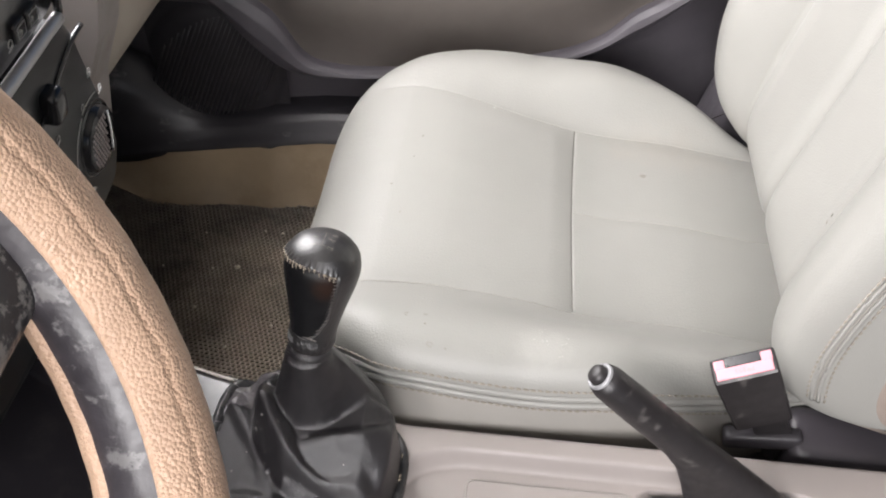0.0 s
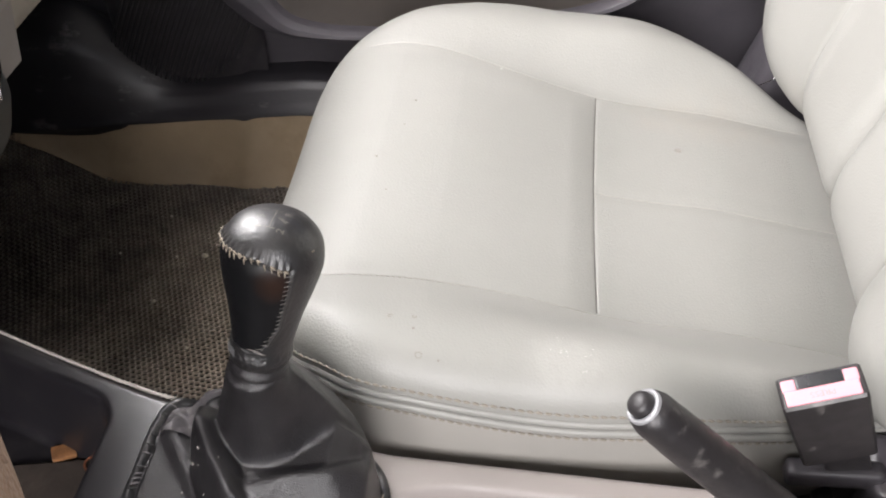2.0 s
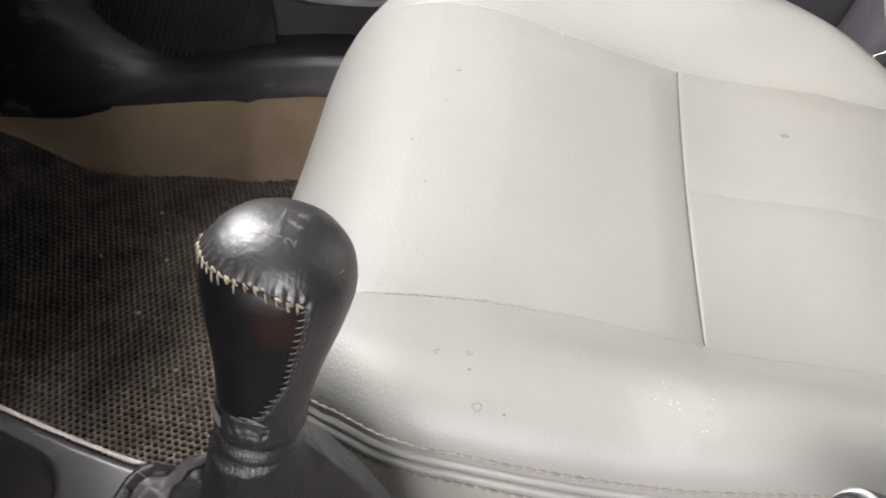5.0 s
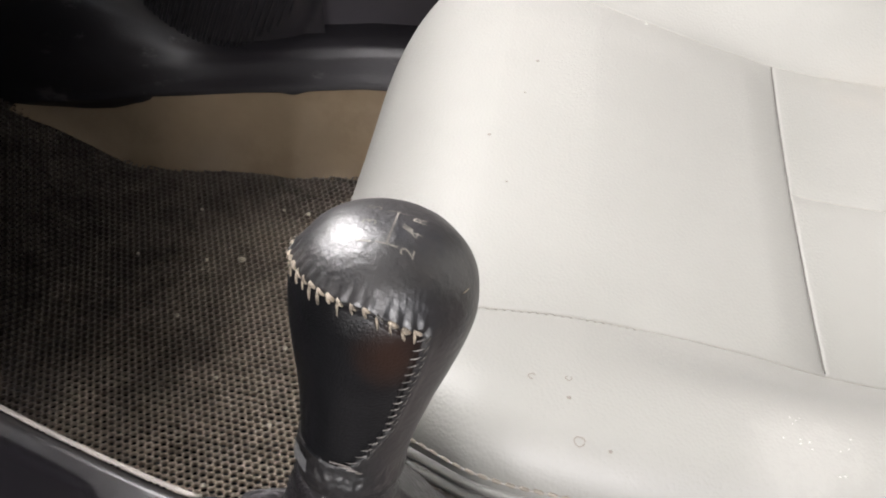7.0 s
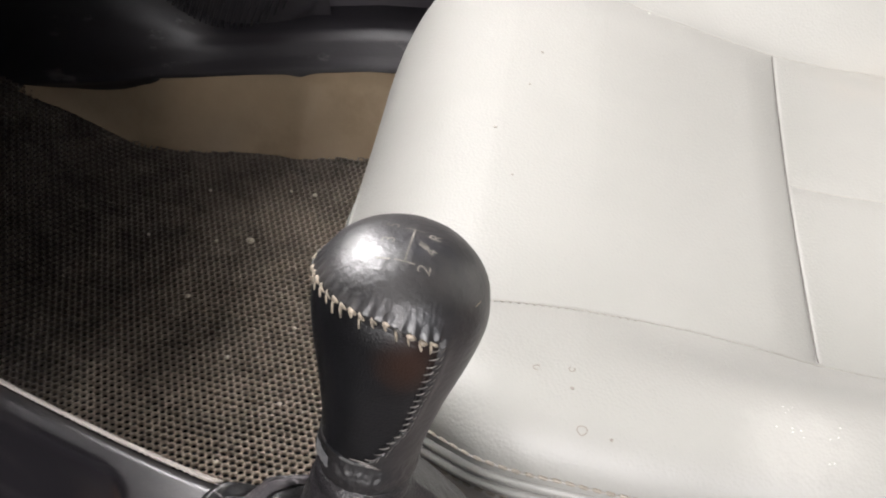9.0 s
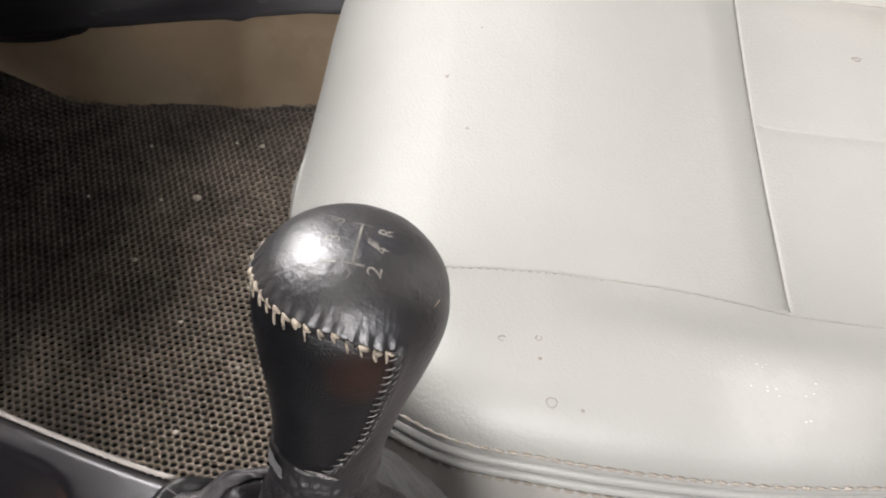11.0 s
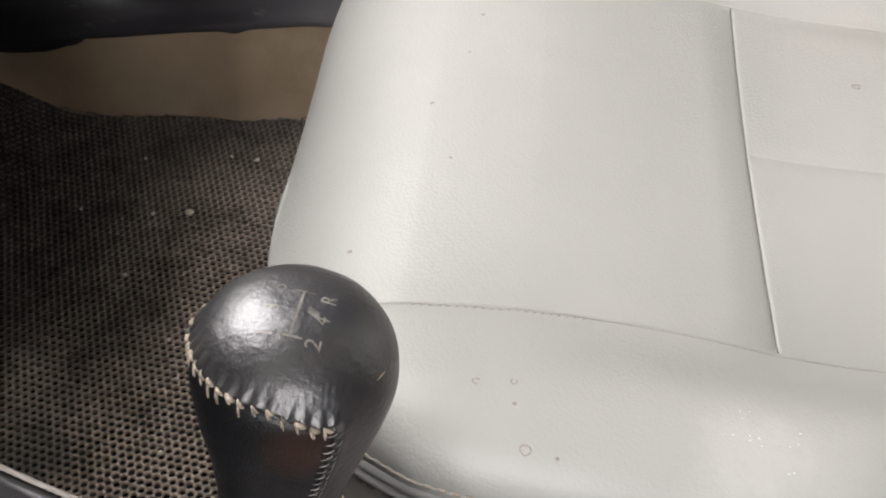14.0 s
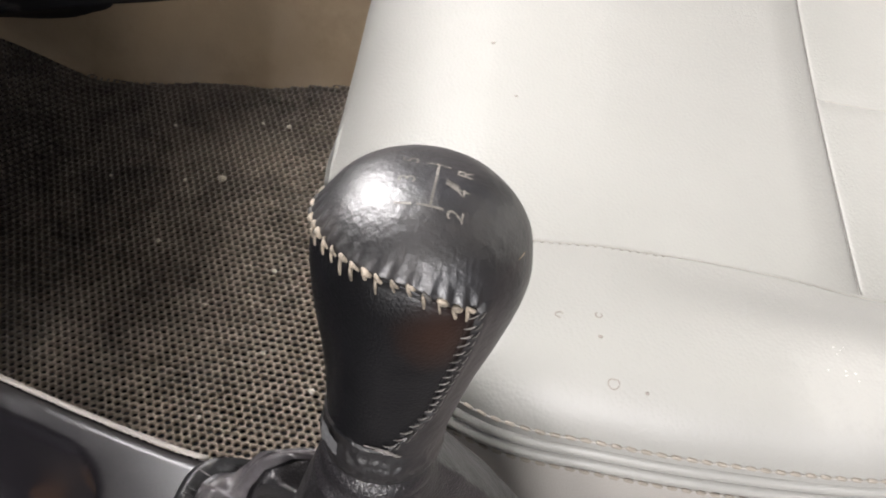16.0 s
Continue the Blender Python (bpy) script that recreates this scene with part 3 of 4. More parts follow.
def mark_loop(x, y, r, gap=0.0, squash=0.8, width=0.0003, turn=0.0):
    pts = [on_cushion(x + r * math.cos(a + turn), y + squash * r * math.sin(a + turn) * (1 + 0.12 * math.sin(3 * a)), 0.0002) for a in ((2 * math.pi - gap) * k / 14 for k in range(15))]
    obj("scuff", *tube(pts, width, 5, squash=0.5), MARK, cushion)


mark_loop(0.063, 0.494, 0.0023, 0.3)
mark_loop(0.040, 0.5205, 0.0017, 1.8, turn=0.6)
mark_loop(0.0562, 0.5230, 0.0014, 1.0, turn=2.0)
mark_loop(0.262, 0.790, 0.0028, 1.0, 0.6, 0.0007)
for x, y, r in ((0.0570, 0.5125, 0.0005), (0.0765, 0.4925, 0.0004), (-0.001, 0.700, 0.0007), (0.021, 0.781, 0.0007), (0.014, 0.658, 0.0004), (-0.029, 0.593, 0.0008), (0.016, 0.745, 0.0004)):
    mark_loop(x, y, r, 0.0, 0.7, 0.0005)
random.seed(11)
for k in range(15):
    t = random.random()
    x, y = 0.152 + 0.016 * t + random.gauss(0, 0.004), 0.531 - 0.03 * t + random.gauss(0, 0.004)
    if k > 11:
        x, y = 0.178 + random.gauss(0, 0.003), 0.514 + random.gauss(0, 0.002)
    r = random.uniform(0.0003, 0.0009)
    p = on_cushion(x, y, 0.0)
    v, f = loft([[p + Vector((q * r * math.cos(a), q * r * 0.8 * math.sin(a), h)) for a in (math.pi * i / 3 for i in range(6))] for q, h in ((1.0, -0.0001), (0.6, 0.0002))], False, True)
    obj("residue", v, f, PALE_MARK, cushion)
pd = on_cushion(0.093, 0.8575)
obj("residue", *loft([[pd + Vector((q * 0.0013 * math.cos(a), q * 0.0013 * math.sin(a), h)) for a in (math.pi * i / 4 for i in range(8))] for q, h in ((1.0, 0.0), (0.6, 0.0006))], False, True), PALE_MARK, cushion)

# backrest


def back_pt(z, w):
    hw = 0.236 - 0.015 * ss(0.5, 0.85, z)
    d = abs(w) * hw
    x = 0.348 + 0.243 * (z - 0.22)
    x -= (0.010 + (0.046 if w > 0 else 0.016) * ss(0.22, 0.41, z)) * ss(0.105, 0.185, d)
    if w < 0:
        x -= 0.004 * ss(0.12, 0.19, d) * ss(0.48, 0.34, z)
    e = abs(w)
    if e > 0.84:
        x += 0.075 * (1 - math.sqrt(max(0.0, 1 - ((e - 0.84) / 0.16) ** 2.2)))
    if z < 0.330:
        x += 0.050 * (1 - math.sqrt(max(0.0, 1 - min(1.0, (0.330 - z) / 0.078) ** 2.3)))
    x += 0.0030 * gauss(d - 0.128, 0.0015) + 0.0060 * gauss(d - 0.128, 0.009)
    x += 0.0030 * gauss(d, 0.0015) + 0.0065 * gauss(d, 0.010)
    return Vector((x, CY + w * hw, z))


BU, BV = 150, 170
bv, bf = grid(BU, BV, lambda u, v: back_pt(0.253 + 0.63 * u ** 1.3, (2 * v - 1) * 0.7 + 0.3 * math.sin((v - 0.5) * math.pi)))
obj("backrest", bv, bf, LEATHER, seat)
bedge = [bv[i * (BV + 1)] for i in range(BU, -1, -1)] + [bv[j] for j in range(1, BV + 1)] + [bv[i * (BV + 1) + BV] for i in range(1, BU + 1)]


def back_side(push, out):
    res = []
    for i, p in enumerate(bedge):
        pleat = 0.006 * math.sin(p[2] * 130 + 25 * push) * ss(0, 0.04, push)
        s = -1 if p[1] < CY else 1
        flat = ss(0.272, 0.257, p[2])
        res.append(Vector((p[0] + push, p[1] + s * (out + pleat) * (1 - flat), p[2] - 0.012 * flat * min(1, push * 30))))
    return res


obj("backrest_side", *loft([back_side(a, o) for a, o in ((0, 0), (0.008, 0.003), (0.03, 0.006), (0.06, 0.005), (0.10, 0.002), (0.16, -0.01))], closed=False), SIDE_VINYL, seat, "pleated taupe vinyl side")
near_edge = [[back_pt(0.276 + 0.5 * k / 100, w) + Vector((-0.0005, -0.0005, 0)) for k in range(101)] for w in (-0.956, -0.9625, -0.9665, -0.9705, -0.977)]
near_edge = [smooth_line(e, 40) for e in near_edge]
for k in (1, 3):
    obj("welt", *tube(resample(near_edge[k], 0.004), 0.0018, 8), LEATHER, seat)
obj("seam", *tube(resample(near_edge[2], 0.004), 0.0009, 6), SEAM_DARK, seat)
stitch_row("stitching", near_edge[0], 0.0044, 0.0009, THREAD, seat, 0.0062, 0.15, Vector((-1, -0.6, 0)))
stitch_row("stitching", near_edge[4], 0.0044, 0.0009, THREAD, seat, 0.0062, 0.15, Vector((-0.6, -1, 0)))
obj("stitch_groove", *tube(near_edge[0], 0.0006, 5), SEAM_DARK, seat)
obj("stitch_groove", *tube(near_edge[4], 0.0006, 5), SEAM_DARK, seat)
# a small tear in the leather at the side of the backrest
for z0, w0 in ((0.372, -0.50), (0.380, -0.497)):
    obj("tear", *tube([back_pt(z0 + 0.003 * k / 4, w0 + 0.004 * k / 4) + Vector((-0.0002, 0, 0)) for k in range(5)], 0.0004, 5), MARK, seat)
seam_thread([back_pt(0.26 + 0.5 * k / 60, 0.0) + Vector((-0.0004, 0, 0)) for k in range(61)], 0.0006)
# plastic cover at the seat's hinge
tagged(part("hinge_cover", box_bm(0.34, 0.055, 0.11, pose(0.545, 0.500, 0.158, 8, 4, -1), 0.018, 4), SEAT_PLASTIC, seat, "dark grey plastic hinge cover", smooth=True))
tagged(part("seat_base", box_bm(0.40, 0.36, 0.11, pose(0.20, CY, 0.06), 0.02, 2), BLACK_PLASTIC, seat, "black metal seat base"))

# ---- centre console ----
console = thing("centre_console", "centre console, pale plastic behind and black plastic round the gear lever", "centre console")


def frame_z(x):
    return 0.266 - 0.029 * ss(-0.05, 0.055, x) + 0.009 * ss(-0.070, -0.096, x)


def console_z(x, y):
    z = min(frame_z(x) - 0.005, 0.235) if x > 0.02 else frame_z(x) - 0.005
    dx = (x - 0.062) if x < 0.2 else (0.335 - x)
    inside = 0.04675 - math.hypot(max(0.0, 0.047 - dx) * 0.60, y - 0.39175)
    rec = ss(-0.0008, 0.0105, inside)
    z -= 0.017 * rec
    if y > 0.452:
        z -= 0.006 * ((y - 0.452) / 0.006) ** 2
    sl = max(abs(x - 0.315) - 0.055, 0) ** 2 + max(abs(y - 0.404) - 0.004, 0) ** 2
    z -= 0.055 * ss(0.0165, 0.0145, math.sqrt(sl))
    return z


obj("rear_body", *grid(330, 90, lambda u, v: (-0.10 + 0.85 * u, 0.292 + 0.166 * v, console_z(-0.10 + 0.85 * u, 0.292 + 0.166 * v))), BEIGE_PLASTIC, console, "pale grey-beige plastic")
obj("rear_side", *grid(60, 6, lambda u, v: (-0.10 + 0.85 * u, 0.458 + 0.004 * v, console_z(-0.10 + 0.85 * u, 0.458) - 0.2 * v)), BEIGE_PLASTIC, console)
lid = rounded_rect(0.172, 0.3975, 0.068, 0.0165, 0.008)
LZ = console_z(0.172, 0.3975)


def lid_ring(s, z):
    return [(0.172 + (x - 0.172) * (1 - s / 0.068), 0.3975 + (y - 0.3975) * (1 - s / 0.0165) + 0.004 * ((x - 0.172) / 0.068) ** 2, z) for x, y in lid]


obj("lid", *loft([lid_ring(0.0, LZ - 0.002), lid_ring(0.0, LZ + 0.0012), lid_ring(0.0008, LZ + 0.002)], cap_end=True), BEIGE_PLASTIC, console, "pale plastic tray lid", smooth=False)
obj("lid_gap", *tube([Vector(p) + Vector((0, 0, 0.0001)) for p in lid_ring(-0.0008, LZ + 0.0002)], 0.0007, 5, closed=True), SEAM_DARK, console)


def edge_y(x):
    return 0.4520 + 0.38 * max(0.0, -0.095 - x) ** 1.15


def front_z(x, y):
    top = 0.276 + 0.07 * ss(-0.27, -0.48, x)
    dx, dy = -0.131 - x, (edge_y(x) - 0.0125) - y
    a, b = max(0, 0.02 - dx), max(0, 0.02 - dy)
    inside = 0.02 - math.hypot(a, b) if dx > 0 and dy > 0 else min(dx, dy)
    z = top - 0.080 * ss(0.0, 0.017, inside)
    return z - 0.002 * ss(0.004, 0.0, edge_y(x) - y)


def front_pt(u, v):
    x = -0.50 + 0.405 * u
    y = 0.292 + (edge_y(x) - 0.292) * v
    return (x, y, front_z(x, y))


obj("front_tray", *grid(200, 90, front_pt), TRAY_PLASTIC, console, "glossy black plastic tray")
obj("front_side", *grid(60, 8, lambda u, v: (-0.50 + 0.42 * u, edge_y(-0.50 + 0.42 * u) + 0.006 * v, (0.274 + 0.07 * ss(-0.27, -0.48, -0.50 + 0.42 * u)) * (1 - v))), BLACK_PLASTIC, console)
obj("edge_strip", *tube([(x, edge_y(x) + 0.0012, 0.2755 + 0.07 * ss(-0.27, -0.48, x)) for x in (-0.45 + 0.356 * k / 60 for k in range(61))], 0.0012, 8), WHITE_EDGE, console, "pale edge strip")

# oddments in the tray
chip_bm = box_bm(0.017, 0.012, 0.005, None, 0.002)
chip = tagged(part("wood_chip", chip_bm, WOOD, None), "small brown wood chip lying in the console tray", "wood chip")
chip.matrix_world = pose(-0.192, 0.447, 0.2004, 0, 8, 30)
wire = tagged(obj("wire_loop", *tube([(-0.160 + 0.013 * math.cos(a), 0.440 + 0.008 * math.sin(a), 0.2015) for a in (2 * math.pi * k / 24 for k in range(24))], 0.0009, 6, closed=True), COPPER), "thin copper wire loop lying in the console tray", "wire")
card = tagged(part("card", box_bm(0.075, 0.05, 0.002, None, 0.0006), CARD, None), "dark brown card lying in the console tray", "card")
card.matrix_world = pose(-0.185, 0.415, 0.1985, 2, 0, 12)

# ---- gear lever ----
gear = thing("gear_lever", "gear lever with a worn stitched black leather knob and leather boot", "gear lever")
K0 = Vector((-0.0155, 0.4237, 0.3705))
K1 = Vector((-0.0055, 0.4457, 0.4345))
KA = (K1 - K0).normalized()
KX = (Vector((1, 0, 0)) - KA * KA.x).normalized()
KY = KA.cross(KX)
PROFILE = [(0.0, 0.0153), (0.004, 0.0163), (0.02, 0.0180), (0.036, 0.0210), (0.050, 0.0245), (0.060, 0.0266), (0.067, 0.0274), (0.0735, 0.0267), (0.0795, 0.0245), (0.0845, 0.0206), (0.0883, 0.0153), (0.0907, 0.0087), (0.0916, 0.0001)]
PS = [p[0] for p in PROFILE]
PT = []
for i, s in enumerate(PS):
    a, b = max(0, i - 1), min(len(PS) - 1, i + 1)
    PT.append((PROFILE[b][1] - PROFILE[a][1]) / (PS[b] - PS[a]))


def knob_r(s):
    s = min(max(s, 0.0), 0.0916)
    i = max(k for k in range(len(PS) - 1) if PS[k] <= s)
    h = PS[i + 1] - PS[i]
    t = (s - PS[i]) / h
    p, q = PROFILE[i][1], PROFILE[i + 1][1]
    return max(0.0, (2 * t ** 3 - 3 * t * t + 1) * p + (t ** 3 - 2 * t * t + t) * h * PT[i] + (-2 * t ** 3 + 3 * t * t) * q + (t ** 3 - t * t) * h * PT[i + 1])


def dome_s(r):
    """How far along the axis the upper dome has the radius r."""
    lo, hi = 0.067, 0.0916
    for _ in range(30):
        m = (lo + hi) / 2
        lo, hi = (m, hi) if knob_r(m) > r else (lo, m)
    return lo


def knob_pt(s, a, lift=0.0):
    return K0 + KA * s + (knob_r(s) + lift) * (math.cos(a) * KX + math.sin(a) * KY)


BACK_A = 150.0


def seam_s(deg):
    """The knob's stitched seam round the head: height along the axis at an angle."""
    return 0.0749 - 0.0040 * ss(266, 298, deg) - 0.0012 * ss(215, 175, deg)


def side_angle(s):
    return 304.5 - 14 * ss(0.034, 0.019, s) - 13 * ss(0.021, 0.0145, s)


def in_panel(s, deg):
    return s < seam_s(deg) and BACK_A < deg < side_angle(s) and s > 0.0134 + 0.0012 * math.cos(radians(deg - 200))


def knob_lift(s, deg):
    """Puckers of the leather along the stitching."""
    lift = 0.0
    ds = s - seam_s(deg)
    if BACK_A - 4 < deg < 304:
        lift += 0.0007 * gauss(ds - 0.0022, 0.0020) * (0.5 + 0.5 * math.cos(deg * 2 * math.pi / 8.2)) + 0.0004 * gauss(ds - 0.001, 0.0012)
        lift -= 0.0009 * gauss(ds + 0.0006, 0.0008)
        if ds > 0:
            lift += 0.0003 * gauss(ds - 0.006, 0.0045) * math.sin(deg * 1.9 + 900 * ds + 4 * noise.noise(Vector((deg * 0.05, s * 200, 0)))) * ss(225, 262, deg) * ss(312, 296, deg)
        if ds < -0.0005 and in_panel(s, deg):
            lift -= 0.0006
    if s < 0.0134:
        lift += 0.0003 * noise.noise(Vector((deg * 0.12, s * 400, 1.0))) * ss(0.0134, 0.010, s) + 0.0002 * noise.noise(Vector((deg * 0.3, s * 700, 5.0))) + 0.0010 * gauss(s - 0.006, 0.004)
    if 0.02 < s < 0.072:
        da = deg - side_angle(s)
        lift -= 0.0008 * gauss(da, 1.8)
        lift += 0.0004 * gauss(da - 5, 3.0)
    return lift


NS, NA = 190, 216
kv, kf_top, kf_panel = [], [], []
for i in range(NS + 1):
    s = 0.09155 * (1 - (1 - i / NS) ** 1.25)
    for j in range(NA):
        deg = 360 * j / NA
        w = 0.00025 * noise.noise(Vector((math.cos(radians(deg)) * 3, math.sin(radians(deg)) * 3, s * 130))) * ss(0.06, 0.08, s)
        kv.append(knob_pt(s, radians(deg), knob_lift(s, deg) + w))
for i in range(NS):
    s = 0.09155 * (1 - (1 - (i + 0.5) / NS) ** 1.25)
    for j in range(NA):
        face = (i * NA + j, i * NA + (j + 1) % NA, (i + 1) * NA + (j + 1) % NA, (i + 1) * NA + j)
        (kf_panel if in_panel(s, 360 * (j + 0.5) / NA) else kf_top).append(face)
kf_top.append(tuple(range(NS * NA, (NS + 1) * NA)))


def used(verts, faces):
    keep = sorted({i for f in faces for i in f})
    at = {k: n for n, k in enumerate(keep)}
    return [verts[k] for k in keep], [tuple(at[i] for i in f) for f in faces]


# A reddish brown reflection near the panel's top, painted into its leather colour.
add_patch(KNOB_SIDE, (0.045, 0.019, 0.010), tuple(knob_pt(0.062, radians(288))), (0.013, 0.013, 0.016), 0.45)
knob = obj("knob", *used(kv, kf_top), KNOB_TOP, gear, "worn shiny black leather knob")
obj("grip_panel", *used(kv, kf_panel), KNOB_SIDE, knob, "smooth black leather panel")


def thread(a, b, radius, bulge, centre, mat, parent):
    """One stitch from a to b, bowed away from centre."""
    a, b, centre = Vector(a), Vector(b), Vector(centre)
    up = ((a + b) / 2 - centre).normalized()
    pts = [a.lerp(b, t) + up * bulge * math.sin(math.pi * t) for t in (0, 0.25, 0.5, 0.75, 1)]
    return obj("stitch", *tube(pts, lambda t: radius * (0.55 + 0.45 * math.sin(math.pi * t)), 6), mat, parent)


random.seed(21)
deg = BACK_A
while deg < 300:
    s = seam_s(deg)
    j = random.uniform(-0.8, 0.8)
    thread(knob_pt(s - random.uniform(0.0012, 0.0034), radians(deg + 2.0 + j), 0.0002), knob_pt(s + random.uniform(0.0004, 0.0016), radians(deg - 0.4), 0.0005), random.uniform(0.00035, 0.0006), random.uniform(0.0002, 0.0007), K1, KNOB_THREAD, knob)
    thread(knob_pt(s + 0.0012, radians(deg - 0.6), 0.0006), knob_pt(s + random.uniform(-0.0004, 0.0006), radians(deg + random.uniform(3.5, 5.5)), 0.0004), random.uniform(0.0004, 0.0009), 0.0006, K1, KNOB_THREAD if random.random() < 0.6 else THREAD_DARK, knob)
    deg += random.uniform(6.6, 8.2)
s = 0.0685
while s > 0.0165:
    a = side_angle(s)
    wide = 1 + 0.9 * ss(0.034, 0.018, s)
    thread(knob_pt(s - 0.0004, radians(a - 4.8 * wide), -0.0003), knob_pt(s + 0.0008 + random.uniform(-0.0003, 0.0003), radians(a + 1.0), 0.0002), random.uniform(0.00018, 0.00027), 0.0004, K0 + KA * s, SIDE_THREAD, knob)
    thread(knob_pt(s + 0.0012, radians(a + 4.0), 0.0003), knob_pt(s - 0.0008, radians(a + 1), 0.0003), 0.0003, 0.0004, K0 + KA * s, THREAD_DARK, knob)
    s -= 0.0030
for k in range(4):
    thread(knob_pt(0.0158 - 0.0007 * k, radians(258 + 9 * k), 0.0002), knob_pt(0.0160 - 0.0007 * k, radians(280 + 4 * k), 0.0004), 0.0003, 0.0005, K0, SIDE_THREAD, knob)
thread(knob_pt(0.0785, radians(333), 0.0001), knob_pt(0.0788, radians(341), 0.0001), 0.0002, 0.0001, K1, KNOB_THREAD, knob)


def text_mesh(txt, size):
    """Vertices and faces of a word in the built-in font, centred."""
    curve = bpy.data.curves.new("word", "FONT")
    curve.body, curve.size, curve.align_x, curve.align_y, curve.resolution_u = txt, size, "CENTER", "CENTER", 3
    ob = new("word", curve)
    me = ob.evaluated_get(bpy.context.evaluated_depsgraph_get()).to_mesh()
    v, f = [tuple(p.co) for p in me.vertices], [tuple(p.vertices) for p in me.polygons]
    bpy.data.objects.remove(ob)
    bpy.data.curves.remove(curve)
    return v, f


def on_dome(p, q, lift=0.00012):
    r = math.hypot(p, q)
    return K0 + KA * (dome_s(r) + lift) + KX * p + KY * q


for txt, p, q in (("5", -0.0062, 0.0006), ("3", -0.0060, -0.0072), ("1", -0.0056, -0.0143), ("R", 0.0068, -0.0008), ("4", 0.0068, -0.0082), ("2", 0.0062, -0.0146)):
    v, f = text_mesh(txt, 0.0056)
    obj("numeral", [on_dome(p - y, q + x) for x, y, _ in v], f, KNOB_PRINT, knob, "worn pale numeral", smooth=False)


def dome_bar(p0, q0, p1, q1, w, n=10):
    dx, dy = p1 - p0, q1 - q0
    l = math.hypot(dx, dy)
    nx, ny = -dy / l * w, dx / l * w
    pts = [(p0 + dx * k / n, q0 + dy * k / n) for k in range(n + 1)]
    v = [on_dome(p + s * nx, q + s * ny) for p, q in pts for s in (-0.5, 0.5)]
    obj("shift_pattern", v, [(2 * k, 2 * k + 1, 2 * k + 3, 2 * k + 2) for k in range(n)], KNOB_PRINT, knob, smooth=False)


dome_bar(0.0002, 0.0, 0.0002, -0.0142, 0.0006)
obj("worn_spot", *grid(8, 5, lambda u, v: on_dome(0.0026 + 0.0030 * u, -0.0070 + 0.0022 * v - 0.0014 * u, 0.0001)), KNOB_PRINT, knob, "bare worn spot")
for q in (0.0, -0.0142):
    dome_bar(-0.0028, q, 0.0032, q, 0.0005)

# collar and boot
COL = K0 - KA * 0.003
obj("collar", *loft([[COL - KA * d + r * (math.cos(a) * KX + math.sin(a) * KY) for a in (2 * math.pi * i / 48 for i in range(48))] for d, r in ((-0.004, 0.0135), (-0.0025, 0.0156), (0.0, 0.0168), (0.003, 0.0166), (0.006, 0.0155))]), BOOT, gear)
obj("collar_patch", *grid(14, 10, lambda u, v: knob_pt(0.0070 + 0.0075 * v * (1 - 0.35 * u), radians(208 + 26 * u), 0.0012 + 0.0005 * noise.noise(Vector((u * 4, v * 4, 0))))), SILVER, gear, "worn silver patch")
BX, BY = -0.024, 0.4040


def base_r(a):
    c, s = abs(math.cos(a)), abs(math.sin(a))
    n = 6.0 if math.cos(a) < 0 else 2.7
    hy = 0.0650 if math.sin(a) < 0 else 0.0505
    return 1 / ((c / 0.074) ** n + (s / hy) ** n) ** (1 / n)


NB, NT = 300, 120
LX, LY = -0.0175, 0.4195


def smax(a, b, k):
    """The higher of two heights, with a rounded join."""
    h = np.clip(0.5 + 0.5 * (a - b) / k, 0, 1)
    return b + (a - b) * h + k * h * (1 - h)


def along(x, y, line):
    """Distance to a line in plan, the side it lies on and the height of the line there."""
    d, side, top = np.full(x.shape, 9.0), np.zeros(x.shape), np.zeros(x.shape)
    for (ax, ay, az), (bx, by, bz) in zip(line, line[1:]):
        ux, uy = bx - ax, by - ay
        t = np.clip(((x - ax) * ux + (y - ay) * uy) / (ux * ux + uy * uy), 0, 1)
        px, py = x - ax - t * ux, y - ay - t * uy
        e = np.hypot(px, py)
        near = e < d
        d, side, top = np.where(near, e, d), np.where(near, np.sign(ux * py - uy * px), side), np.where(near, az + t * (bz - az), top)
    return d, side, top


def ridge(x, y, line, round_, left, right):
    """A fold with a rounded back that falls away at its own slope on each side."""
    d, side, top = along(x, y, line)
    return top - (np.sqrt(d * d + round_ * round_) - round_) * np.where(side > 0, left, right)


def fine(line, n=4):
    return [tuple(p) for p in smooth_line(resample(line, 0.002), n)]


LONG_FOLD = fine([(-0.066, 0.438, 0.292), (-0.060, 0.424, 0.316), (-0.054, 0.407, 0.330), (-0.0445, 0.391, 0.323), (-0.031, 0.376, 0.314), (-0.0195, 0.3695, 0.296), (-0.006, 0.3655, 0.283), (0.008, 0.364, 0.278)])
LEFT_CREASE = fine([(-0.090, 0.430, 0.279), (-0.076, 0.412, 0.276), (-0.062, 0.392, 0.272), (-0.050, 0.372, 0.270), (-0.040, 0.350, 0.270)])
LOW_BULGE = fine([(-0.082, 0.352, 0.268), (-0.060, 0.348, 0.275), (-0.040, 0.349, 0.272)])
RIGHT_BULGE = fine([(0.044, 0.420, 0.250), (0.046, 0.400, 0.252), (0.041, 0.378, 0.249)])
CROSS_FOLD = fine([(-0.022, 0.383, 0.303), (-0.004, 0.389, 0.3065), (0.012, 0.3925, 0.3075), (0.025, 0.3965, 0.307), (0.036, 0.405, 0.301), (0.041, 0.414, 0.292)])
BACK_FOLD = fine([(-0.062, 0.446, 0.290), (-0.040, 0.452, 0.300), (0.0, 0.452, 0.296), (0.030, 0.446, 0.280)])


